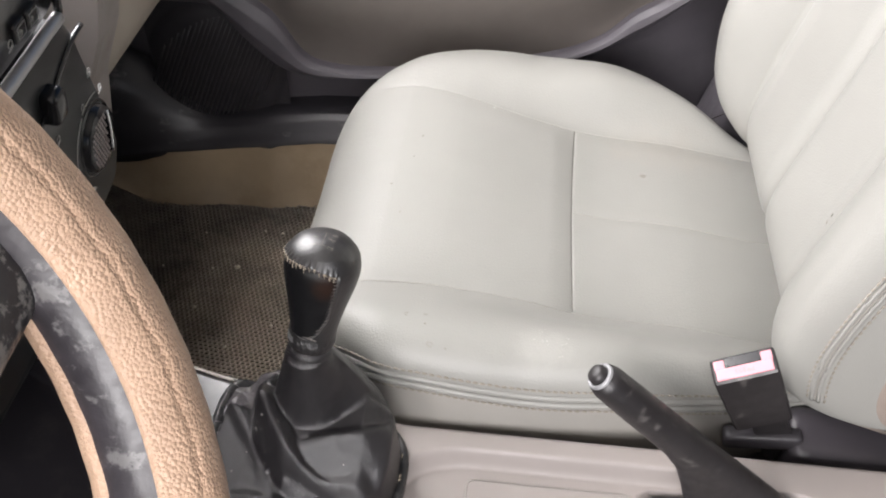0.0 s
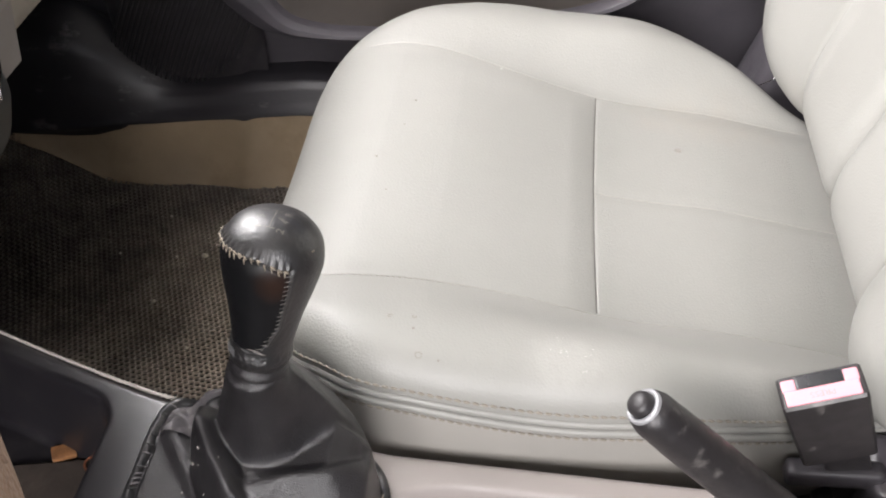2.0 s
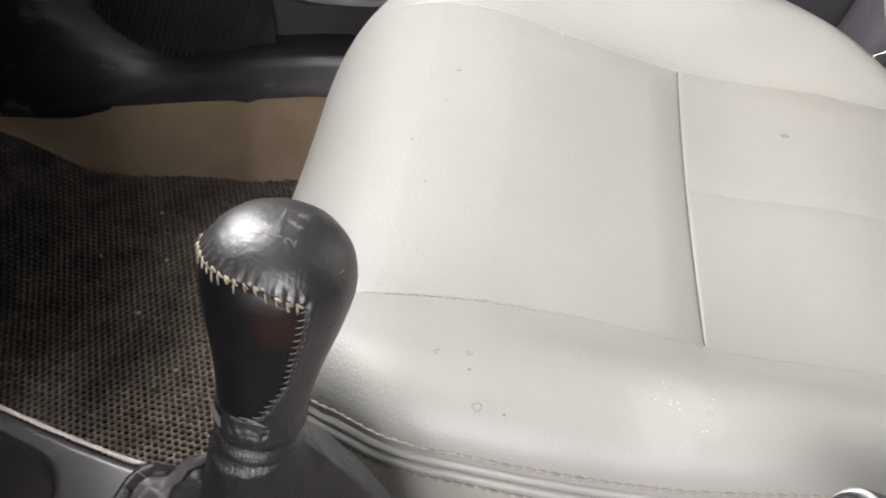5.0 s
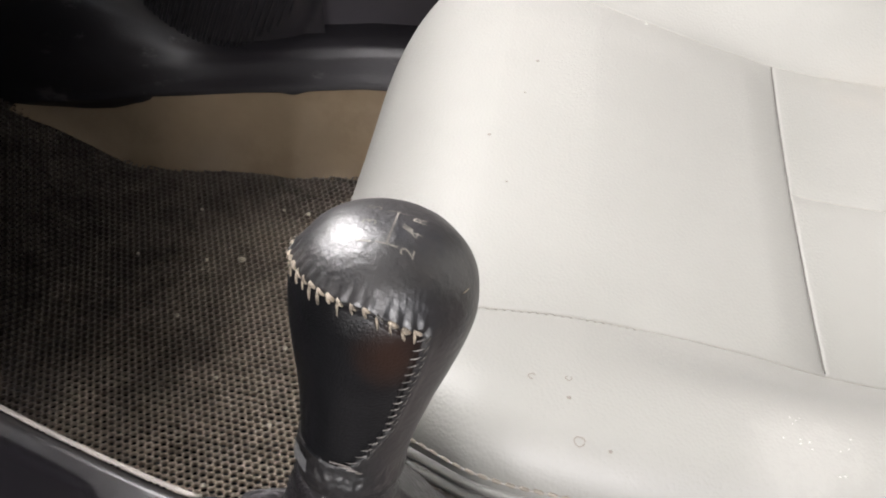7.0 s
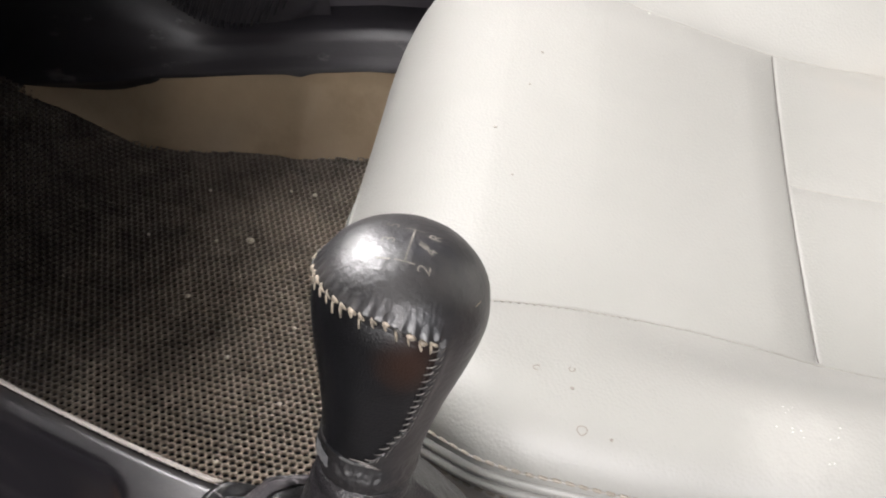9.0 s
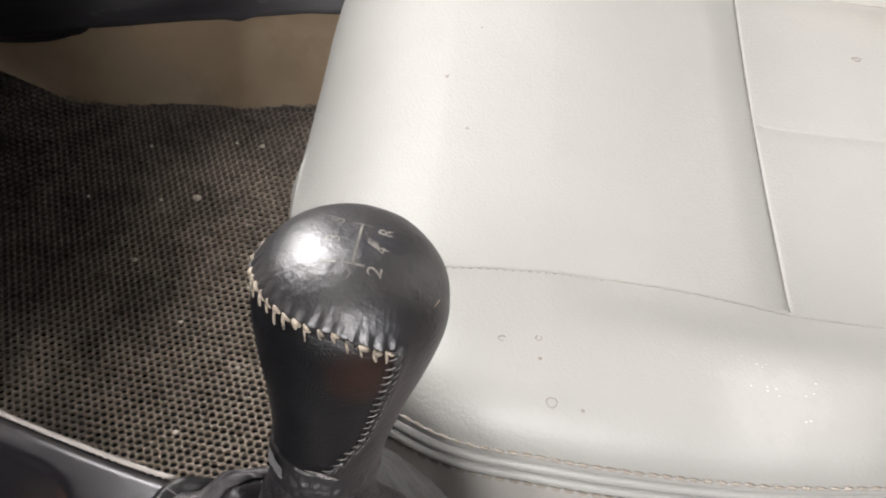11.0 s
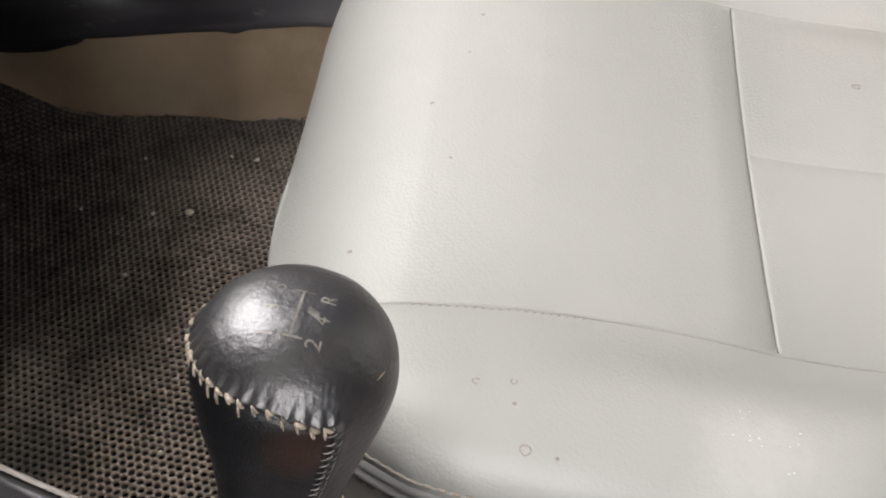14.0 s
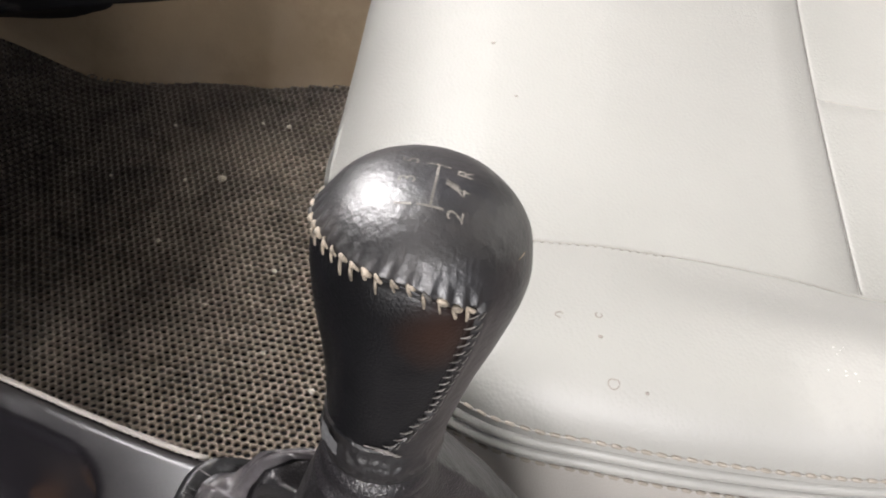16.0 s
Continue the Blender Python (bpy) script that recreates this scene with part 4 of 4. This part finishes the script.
def boot_height(x, y):
    """Height of the folded boot over the plan."""
    fz = 0.266 - 0.029 * np.clip((x + 0.05) / 0.105, 0, 1) + 0.009 * np.clip((-0.070 - x) / 0.026, 0, 1)
    z = fz - 0.001 + 0.004 * np.exp(-((x + 0.06) / 0.03) ** 2 - ((y - 0.385) / 0.03) ** 2)
    for line, round_, left, right in ((LEFT_CREASE, 0.004, 0.8, 0.8), (LOW_BULGE, 0.006, 1.0, 1.0), (RIGHT_BULGE, 0.005, 1.0, 1.0), (BACK_FOLD, 0.006, 1.5, 1.3)):
        z = smax(z, ridge(x, y, line, round_, left, right), 0.004)
    # the facet between the cross fold and the lower edge
    gx, x = x, np.maximum(x, -0.040)
    yb = 0.3885 + 0.30 * (x + 0.004) + 0.25 * np.maximum(0.0, x - 0.023)
    ya = 0.3635 - 0.10 * np.maximum(0.0, x - 0.010)
    zb = np.interp(x, (-0.040, -0.030, -0.004, 0.023, 0.040), (0.299, 0.301, 0.304, 0.305, 0.294))
    v = (y - ya) / (yb - ya)
    face = 0.279 + (zb - 0.279) * v - 0.0035 * np.sin(np.pi * np.clip(v, 0, 1))
    face = np.where(v > 1, zb + 0.25 * (y - yb) - 2.0 * np.maximum(0.0, y - 0.424), np.where(v < 0, 0.279 - 2.4 * (ya - y), face))
    xe = 0.0285 + 0.19 * (y - 0.352)
    x = gx
    face = face - 1.8 * (np.sqrt(np.maximum(0.0, x - xe + 0.010) ** 2 + 0.0001) - 0.0100) - 2.0 * np.maximum(0.0, -0.034 - x)
    z = smax(z, face, 0.005)
    z = smax(z, ridge(x, y, CROSS_FOLD, 0.0055, 1.3, 1.6), 0.003)
    z = smax(z, ridge(x, y, LONG_FOLD, 0.0075, 2.0, 6.5), 0.003)
    # the cone under the collar, steep in front and flatter towards the seat
    r, a = np.hypot(x - LX, y - LY), np.arctan2(y - LY, x - LX)
    slope = 2.0 + 1.6 * np.clip(-np.cos(a), 0, 1)
    front = np.clip(-np.sin(a - 0.25), 0, 1) ** 0.8
    cone = (1 - front) * (0.366 - slope * np.maximum(0.0, r - 0.0165)) + front * (0.270 + 0.096 * np.exp(-np.maximum(0.0, r - 0.0165) / 0.0085)) + 0.0016 * np.sin(5 * a + 1) * np.clip((r - 0.017) / 0.01, 0, 1)
    return smax(z, cone - front * np.maximum(0.0, r - 0.040), 0.006)


def boot_columns():
    """The boot from its frame up to the collar, one column for each angle."""
    cols = []
    for i in range(NB):
        a = 2 * math.pi * i / NB
        ca, sa = math.cos(a), math.sin(a)
        rb = base_r(a)
        foot = Vector((BX + rb * ca, BY + rb * sa, 0))
        tip = -(KA.x * ca + KA.y * sa) / KA.z * 0.0162
        top = Vector((COL.x + 0.0162 * ca, COL.y + 0.0162 * sa, COL.z - 0.002 + tip))
        t = np.linspace(0, 1, NT + 1)
        u = 1 - (1 - t) ** 1.35
        x, y = foot.x + (top.x - foot.x) * u, foot.y + (top.y - foot.y) * u
        z = boot_height(x, y)
        ends = np.clip(t / 0.07, 0, 1)
        z = (frame_z(foot.x) - 0.001) * (1 - ends) + z * ends
        upper = np.clip((t - 0.86) / 0.14, 0, 1) ** 2
        z = z * (1 - upper) + top.z * upper
        col = []
        for k in range(NT + 1):
            p = Vector((x[k], y[k], z[k]))
            w = 0.0006 * noise.noise(p * 60) + 0.00025 * noise.noise(p * 170)
            col.append(p + Vector((ca, sa, 0.8)) * w * min(1, 8 * t[k]) * min(1, 12 * (1 - t[k])))
        cols.append(col)
    for _ in range(4):
        cols = [[c[k] if k in (0, NT) else (c[k] * 4 + c[k - 1] + c[k + 1] + cols[i - 1][k] + cols[(i + 1) % NB][k]) / 8 for k in range(NT + 1)] for i, c in enumerate(cols)]
    return cols


columns_b = boot_columns()
boot = obj("boot", *loft([[columns_b[i][k] for i in range(NB)] for k in range(NT + 1)]), BOOT, gear, "folded black leatherette boot")


def frame_ring(out, dz):
    pts = []
    for i in range(160):
        a = 2 * math.pi * i / 160
        r = base_r(a) + out
        x, y = BX + r * math.cos(a), BY + r * math.sin(a)
        wob = 0.0012 * noise.noise(Vector((x * 120, y * 120, 0))) * ss(-0.05, -0.09, x)
        pts.append((x + wob, y, frame_z(x) + dz + wob))
    return pts


obj("boot_frame", *loft([frame_ring(-0.004, -0.004), frame_ring(-0.002, 0.002), frame_ring(0.001, 0.0040), frame_ring(0.004, 0.0036), frame_ring(0.0052, 0.0015), frame_ring(0.0054, -0.005)]), FRAME_WORN, gear, "worn black boot frame")

obj("worn_corner", *grid(40, 24, lambda u, v: columns_b[int(100 + 36 * u)][int(1 + 30 * v)] + Vector((-0.3, 0.2, 1.0)) * (0.0012 + 0.0035 * math.sin(math.pi * u) * math.sin(math.pi * v) + 0.0016 * noise.noise(Vector((u * 5, v * 4, 0.7))) + 0.0008 * noise.noise(Vector((u * 14, v * 11, 2.7))))), WORN_LEATHER, boot, "scuffed shiny grey corner")
random.seed(31)
for k in range(30):
    a = radians(146 + 70 * k / 29 + random.uniform(-0.8, 0.8))
    if random.random() < 0.4:
        continue
    p = [Vector((BX + (base_r(b) + o) * math.cos(b), BY + (base_r(b) + o) * math.sin(b), frame_z(BX - 0.074) + dz)) for b, o, dz in ((a, -0.0035, 0.0028), (a + random.uniform(0.01, 0.03), 0.0015, 0.0046))]
    thread(p[0], p[1], random.uniform(0.0003, 0.0008), 0.0007, (BX, BY, 0.2), WORN_LEATHER if random.random() < 0.3 else FRAME_WORN, boot)
for deg, n in ((352, 2), (9, 1)):
    for j in range(n):
        a = radians(deg + 3 * j)
        r = base_r(a)
        z = frame_z(BX + r * math.cos(a))
        thread((BX + (r - 0.001) * math.cos(a), BY + (r - 0.001) * math.sin(a), z + 0.0042), (BX + (r + 0.001) * math.cos(a + 0.05), BY + (r + 0.001) * math.sin(a + 0.05), z + 0.0044), 0.0006, 0.0003, (BX, BY, 0.2), KNOB_THREAD, boot)
for x, y in ((-0.0095, 0.400), (-0.038, 0.389), (-0.061, 0.398), (-0.0575, 0.3965), (-0.052, 0.3946), (-0.0535, 0.391), (-0.0506, 0.382), (-0.052, 0.380), (-0.077, 0.372), (-0.047, 0.355), (0.012, 0.376), (-0.066, 0.404), (-0.070, 0.39)):
    r = random.uniform(0.0004, 0.0009)
    p = Vector((x, y, float(boot_height(np.array([x]), np.array([y]))[0])))
    obj("lint", *loft([[p + Vector((r * q * math.cos(b), r * q * 1.4 * math.sin(b), h)) for b in (math.pi * j / 3 for j in range(6))] for q, h in ((1.0, -0.0002), (0.6, 0.8 * r))], False, True), LINT, boot)

# ---- handbrake ----
brake = thing("handbrake", "black plastic handbrake lever with a silver ringed push button", "handbrake")
HB0, HB1 = Vector((0.192, 0.402, 0.391)), Vector((0.355, 0.406, 0.228))
HD = (HB1 - HB0).normalized()
HY = Vector((0, 1, 0))
HN = HD.cross(HY).normalized()


def brake_ring(s, rx, up, down):
    """A ring across the lever: half width, and its reach above and below the axis."""
    out = []
    for i in range(36):
        a = 2 * math.pi * i / 36
        c, n = math.cos(a), math.sin(a)
        out.append(HB0 + HD * s + HY * rx * 0.88 * c - HN * (up if n > 0 else down) * 0.86 * n)
    return out


SIGN = 1 if (-HN).z > 0 else -1
HN = HN * SIGN
obj("grip", *loft([brake_ring(*r) for r in ((0.0, 0.0100, 0.0100, 0.0100), (0.0015, 0.0125, 0.0125, 0.0125), (0.008, 0.0145, 0.0145, 0.0148), (0.035, 0.0150, 0.0150, 0.0165), (0.070, 0.0150, 0.0150, 0.0180), (0.095, 0.0148, 0.0150, 0.0195), (0.120, 0.0145, 0.0155, 0.0260), (0.145, 0.0142, 0.0165, 0.0400), (0.170, 0.0140, 0.0175, 0.0560), (0.20, 0.0140, 0.018, 0.060), (0.235, 0.0140, 0.018, 0.05))], True, True), BRAKE_PLASTIC, brake)
obj("ring", *loft([[HB0 - HD * d + r * (math.cos(a) * HY + math.sin(a) * HN) for a in (2 * math.pi * i / 32 for i in range(32))] for d, r in ((-0.002, 0.0102), (0.0006, 0.0101), (0.0012, 0.0095), (0.0012, 0.0076), (-0.002, 0.0072))]), DULL_SILVER, brake, "silver ring")
obj("push_button", *loft([[HB0 - HD * d + r * (math.cos(a) * HY + math.sin(a) * HN) for a in (2 * math.pi * i / 32 for i in range(32))] for d, r in ((-0.003, 0.0070), (0.0040, 0.0070), (0.0060, 0.0060), (0.0072, 0.0036), (0.0074, 0.0004))], False, True), BRAKE_PLASTIC, brake, "black push button")
part("slot_cover", box_bm(0.062, 0.025, 0.034, pose(0.283, 0.402, 0.208, 0, -6, 0), 0.012, 6), SEAT_PLASTIC, brake, "grey rubber slot cover", smooth=True)

# ---- seat belt buckle ----
buckle = thing("seat_belt_buckle", "black seat belt buckle with a red press button beside the seat", "seat belt buckle")
BM = pose(0.3325, 0.484, 0.282, 2, -25, 4)


def tapered(w0, w1, d0, d1, h, m, bevel):
    bm = box_bm(1, 1, 1)
    for v in bm.verts:
        top = v.co.z > 0
        v.co = Vector((v.co.x * (w1 if top else w0), v.co.y * (d1 if top else d0), v.co.z * h))
    bmesh.ops.bevel(bm, geom=bm.edges[:], offset=bevel, segments=3, profile=0.7, affect="EDGES")
    bmesh.ops.transform(bm, matrix=m, verts=bm.verts)
    return bm


part("housing", tapered(0.0475, 0.0510, 0.022, 0.0250, 0.078, BM @ pose(0, 0, 0.004), 0.0048), BRAKE_PLASTIC, buckle, smooth=False)
press = part("press_button", box_bm(0.0440, 0.0105, 0.004, BM @ pose(0, -0.0052, 0.0420), 0.0012), RED, buckle, "red press button")
part("press_button_side", box_bm(0.0085, 0.0085, 0.004, BM @ pose(-0.0185, 0.0040, 0.0420), 0.0012), RED, buckle)
part("press_button_side", box_bm(0.0085, 0.0085, 0.004, BM @ pose(0.0185, 0.0040, 0.0420), 0.0012), RED, buckle)
part("slot", box_bm(0.0270, 0.0085, 0.003, BM @ pose(0, 0.0052, 0.0418), 0.0005), BLACK_GLOSS, buckle, "dark latch slot")
pv, pf = text_mesh("PRESS", 0.0060)
obj("press_word", [BM @ Vector((-x, -y - 0.0054, 0.04412)) for x, y, _ in pv], pf, RED_DARK, press, "dull red letters", smooth=False)
part("stalk", box_bm(0.030, 0.010, 0.12, BM @ pose(0.004, 0.002, -0.085), 0.003), BRAKE_PLASTIC, buckle)
part("anchor", box_bm(0.066, 0.015, 0.018, pose(0.356, 0.488, 0.216, 0, -6, 0), 0.006, 3), BLACK_PLASTIC, buckle, smooth=True)

# ---- steering wheel ----
wheel = thing("steering_wheel", "steering wheel with a stitched tan leather cover over worn dark plastic", "steering wheel")
WC, WA, WR, WT = Vector((-0.068, 0.069, 0.661)), radians(25.6), 0.1858, 0.0262
WN = Vector((math.cos(WA), 0, math.sin(WA)))
WU = Vector((-math.sin(WA), 0, math.cos(WA)))
WS = Vector((0, 1, 0))


def wheel_pt(th, ph, r):
    rad = math.cos(th) * WS + math.sin(th) * WU
    return WC + rad * (WR + r * math.cos(ph)) + WN * (r * math.sin(ph))


PH0, PH1 = radians(-167), radians(143)
obj("rim", *loft([[wheel_pt(2 * math.pi * i / 160, 2 * math.pi * k / 24, WT - 0.0022) for k in range(24)] for i in range(161)]), RIM_OLD, wheel, "worn dark grey rim")


def cover_pt(u, v):
    ph = PH0 + (PH1 - PH0) * v
    th = 2 * math.pi * u
    lip = min(1, v / 0.012, (1 - v) / 0.012)
    dent = 0.0011 * gauss(math.degrees(ph) - 101 - 1.0 * math.sin(th * 31), 2.6)
    puck = 0.00022 * gauss(math.degrees(ph) - 101, 10) * math.sin(th * 190)
    return wheel_pt(th, ph, WT - dent + puck - 0.0022 * (1 - lip) + 0.00015 * math.sin(th * 47))


obj("cover", *grid(700, 90, cover_pt), RIM_COVER, wheel, "tan pebbled leather cover")


def spoke(th, w0, w1):
    rad = math.cos(th) * WS + math.sin(th) * WU
    tan = -math.sin(th) * WS + math.cos(th) * WU
    rings = []
    for k in range(13):
        t = k / 12
        w = w0 + (w1 - w0) * ss(0.35, 1.0, t)
        c = WC + rad * (0.04 + 0.148 * t) - WN * (0.012 - 0.006 * t) 
        rings.append([c + tan * w * math.cos(a) * (abs(math.cos(a)) ** -0.35 if abs(math.cos(a)) > 0.05 else 1) * 0.9 + WN * 0.014 * math.sin(a) for a in (2 * math.pi * i / 24 for i in range(24))])
    return loft(rings, True, True)


for th in (radians(-3), radians(183), radians(270)):
    obj("spoke", *spoke(th, 0.045, 0.036), SPOKE_WORN, wheel, "worn scratched dark plastic spoke")
part("hub", box_bm(0.05, 0.16, 0.12, Matrix.Translation(WC - WN * 0.01) @ pose(0, 0, 0, 0, -25.6, 0), 0.02, 4), BLACK_PLASTIC, wheel, smooth=True)
obj("column", *tube([WC - WN * 0.02, WC - WN * 0.30], 0.045, 20), BLACK_PLASTIC, wheel)

# ---- dashboard ----
dash = thing("dashboard", "charcoal dashboard with heater dial, silver strip and pale lower panel", "dashboard")
DO = Vector((-0.173, 0.495, 0.493))
DN = Vector((0.99, 0.06, -0.13)).normalized()
DH = Vector((0, 0, 1)).cross(DN).normalized()
DU = DN.cross(DH)


def dp(h, u, n=0.0):
    return DO + DH * h + DU * u + DN * n


def plate(outline, front, depth, round_=0.003):
    cx = sum(p[0] for p in outline) / len(outline)
    cy = sum(p[1] for p in outline) / len(outline)
    def ring(inset, n):
        return [dp(h + (cx - h) / max(1e-6, math.hypot(cx - h, cy - u)) * inset, u + (cy - u) / max(1e-6, math.hypot(cx - h, cy - u)) * inset, n) for h, u in outline]
    return loft([ring(0, front - depth), ring(0, front - round_), ring(round_ * 0.4, front - round_ * 0.4), ring(round_ * 1.1, front)], True, True)


def rounded_poly(pts, steps=6, amount=0.35):
    out = []
    n = len(pts)
    for i in range(n):
        p, q, r = Vector(pts[i - 1]), Vector(pts[i]), Vector(pts[(i + 1) % n])
        a, b = q.lerp(p, amount), q.lerp(r, amount)
        for k in range(steps + 1):
            t = k / steps
            c = a.lerp(q, t).lerp(q.lerp(b, t), t)
            out.append((c.x, c.y))
    return out


obj("heater_panel", *plate(rounded_poly([(-0.24, 0.108), (-0.014, 0.108), (0.010, 0.052), (0.031, 0.0), (0.041, -0.034), (0.028, -0.060), (-0.004, -0.066), (-0.24, -0.066)], 6, 0.3), 0.0, 0.10, 0.006), DASH, dash, "charcoal heater panel")
obj("radio_face", *plate(rounded_poly([(-0.24, 0.23), (0.004, 0.23), (-0.010, 0.112), (-0.24, 0.112)], 5, 0.12), -0.003, 0.05), BLACK_GLOSS, dash)
obj("silver_strip", *tube([dp(h, 0.1080, 0.000) for h in (-0.20 + 0.176 * k / 30 for k in range(31))], 0.0042, 10), SILVER, dash, "silver strip")
obj("strip_end", *tube([dp(-0.022 + 0.004 * k / 10, 0.110 + 0.07 * k / 10, 0.000) for k in range(11)], 0.0026, 8), BLACK_GLOSS, dash)
slider = obj("slider", *plate(rounded_rect(-0.0605, 0.070, 0.0085, 0.011, 0.004, 5), 0.010, 0.012), BLACK_GLOSS, dash, "black slider knob")
obj("panel_lip", *tube([dp(-0.16 + 0.165 * k / 30, 0.062 + 0.024 * ss(0.45, 0.95, k / 30), 0.0005) for k in range(31)], 0.0018, 8), BLACK_GLOSS, dash)
DCH, DCU = -0.002, -0.001


def dial_ring(r, n, count=44):
    return [dp(DCH + r * math.cos(a), DCU + r * math.sin(a), n) for a in (2 * math.pi * i / count for i in range(count))]


dial = obj("dial", *loft([dial_ring(r, n) for r, n in ((0.0285, -0.001), (0.0275, 0.0012), (0.0265, 0.0008), (0.0255, -0.004), (0.0248, -0.004), (0.0240, 0.004), (0.0228, 0.0056), (0.0, 0.0060))]), BLACK_GLOSS, dash, "black heater dial")
obj("pointer", *tube([dp(DCH + 0.0115, DCU - 0.019 + 0.036 * k / 8, 0.0062 + 0.0008 * math.sin(math.pi * k / 8)) for k in range(9)], 0.0013, 8), CHROME, dial, "chrome pointer edge")
for i in range(-5, 3):
    for j in range(-5, 6):
        h, u = DCH + 0.0036 * (i + 0.5 * (j % 2)), DCU + 0.0034 * j
        if math.hypot(h - DCH, u - DCU) < 0.0205 and h < DCH + 0.009:
            obj("dimple", *loft([[dp(h + r * math.cos(a), u + r * math.sin(a), n) for a in (2 * math.pi * q / 8 for q in range(8))] for r, n in ((0.0012, 0.0058), (0.0008, 0.0066))], False, True), DIMPLE, dial)


def print_arc(a0, a1, r=0.0355, w=0.00045):
    obj("scale_mark", *tube([dp(DCH + r * math.cos(radians(a0 + (a1 - a0) * k / 16)), DCU - 0.002 + r * math.sin(radians(a0 + (a1 - a0) * k / 16)), 0.0006) for k in range(17)], w, 5), WHITE_MARK, dash)


for a0, a1 in ((72, 102), (118, 176), (200, 250)):
    print_arc(a0, a1)


def icon(h, u, size):
    """A small printed pictogram as bars and a ring."""
    obj("icon", *tube([dp(h + size * 0.5 * math.cos(a), u + size * 0.4 * math.sin(a), 0.0006) for a in (2 * math.pi * k / 14 for k in range(14))], 0.0004, 5, closed=True), WHITE_MARK, dash)
    obj("icon", *tube([dp(h - size * 0.6, u - size * 0.7, 0.0006), dp(h + size * 0.5, u - size * 0.5, 0.0006)], 0.0005, 5), WHITE_MARK, dash)


for h, u in ((0.018, 0.029), (-0.014, 0.034), (-0.037, -0.004), (-0.020, -0.034), (0.004, 0.051), (-0.0562, 0.040), (-0.0865, 0.128)):
    icon(h, u, 0.0052)
for h, u in ((-0.0535, 0.1255), (-0.0700, 0.1265)):
    b = obj("button", *plate(rounded_rect(h, u, 0.0070, 0.0056, 0.0015, 4), -0.0006, 0.006, 0.0008), BLACK_GLOSS, dash)
    obj("button_mark", *tube([dp(h + x * 0.0050, u + y * 0.0038, 0.0002) for x, y in ((-1, -1), (1, -1), (1, 1), (-1, 1))], 0.0003, 5, closed=True), WHITE_MARK, b)

# the pale lower panel, the glove box and the body of the dash above the footwell
PALE = [(-0.36, 0.60), (-0.165, 0.60), (-0.186, 0.520), (-0.2085, 0.470), (-0.2170, 0.424), (-0.2300, 0.430), (-0.36, 0.46)]
rings = [[Vector((x + dx - 0.010, y, z)) for x, z in PALE] for y, dx in ((0.575, 0.0), (0.580, 0.002), (0.612, 0.002))]
obj("side_panel", *loft(rings, True, True), BEIGE_PLASTIC, dash, "pale plastic side panel", smooth=False)
part("glove_box", box_bm(0.36, 0.46, 0.20, pose(-0.446, 0.855, 0.482, 0, -8, 0), 0.03, 4), TAUPE_PLASTIC, dash, "taupe plastic glove box", smooth=True)
part("dash_body", box_bm(0.62, 1.06, 0.28, pose(-0.64, 0.02, 0.605, 0, -4, 0), 0.05, 4), DASH, dash, smooth=True)
part("dash_shelf", box_bm(0.50, 0.58, 0.12, pose(-0.74, 0.83, 0.52, 0, -4, 0), 0.03, 4), DASH, dash, smooth=True)
ST = [(-0.200, 0.470), (-0.232, 0.40), (-0.264, 0.286), (-0.46, 0.285), (-0.46, 0.50)]
obj("stack_panel", *loft([[Vector((x, y, z)) for x, z in ST] for y in (0.290, 0.500)], True, True), DASH, dash, smooth=False)
part("stack_body", box_bm(0.34, 0.26, 0.46, pose(-0.48, 0.40, 0.50, 0, -8, 0), 0.02, 3), DASH, dash, smooth=True)

# ---- the cabin shell ----


def slab(name, size, m, mat, label, category):
    return tagged(part(name, box_bm(*size, m), mat, None), label, category, kind="structure")


slab("ceiling", (1.75, 1.95, 0.03), pose(0.61, 0.32, 1.36), HEADLINER, "grey fabric headliner", "ceiling")
slab("wall_driver_side", (2.5, 0.06, 0.36), pose(0.2, -0.66, 0.16), DOOR_PLASTIC, "dark sill of the open driver doorway", "wall")
slab("wall_bulkhead", (0.05, 1.95, 0.84), pose(-1.0, 0.3, 0.40), CARPET, "dark carpeted bulkhead", "wall")
slab("wall_rear", (0.05, 1.95, 1.3), pose(1.45, 0.3, 0.62), CARPET, "dark rear of the cabin", "wall")
slab("wall_passenger_side", (2.5, 0.04, 0.70), pose(0.2, 1.24, 0.30), DOOR_PLASTIC, "dark outer skin of the passenger door", "wall")
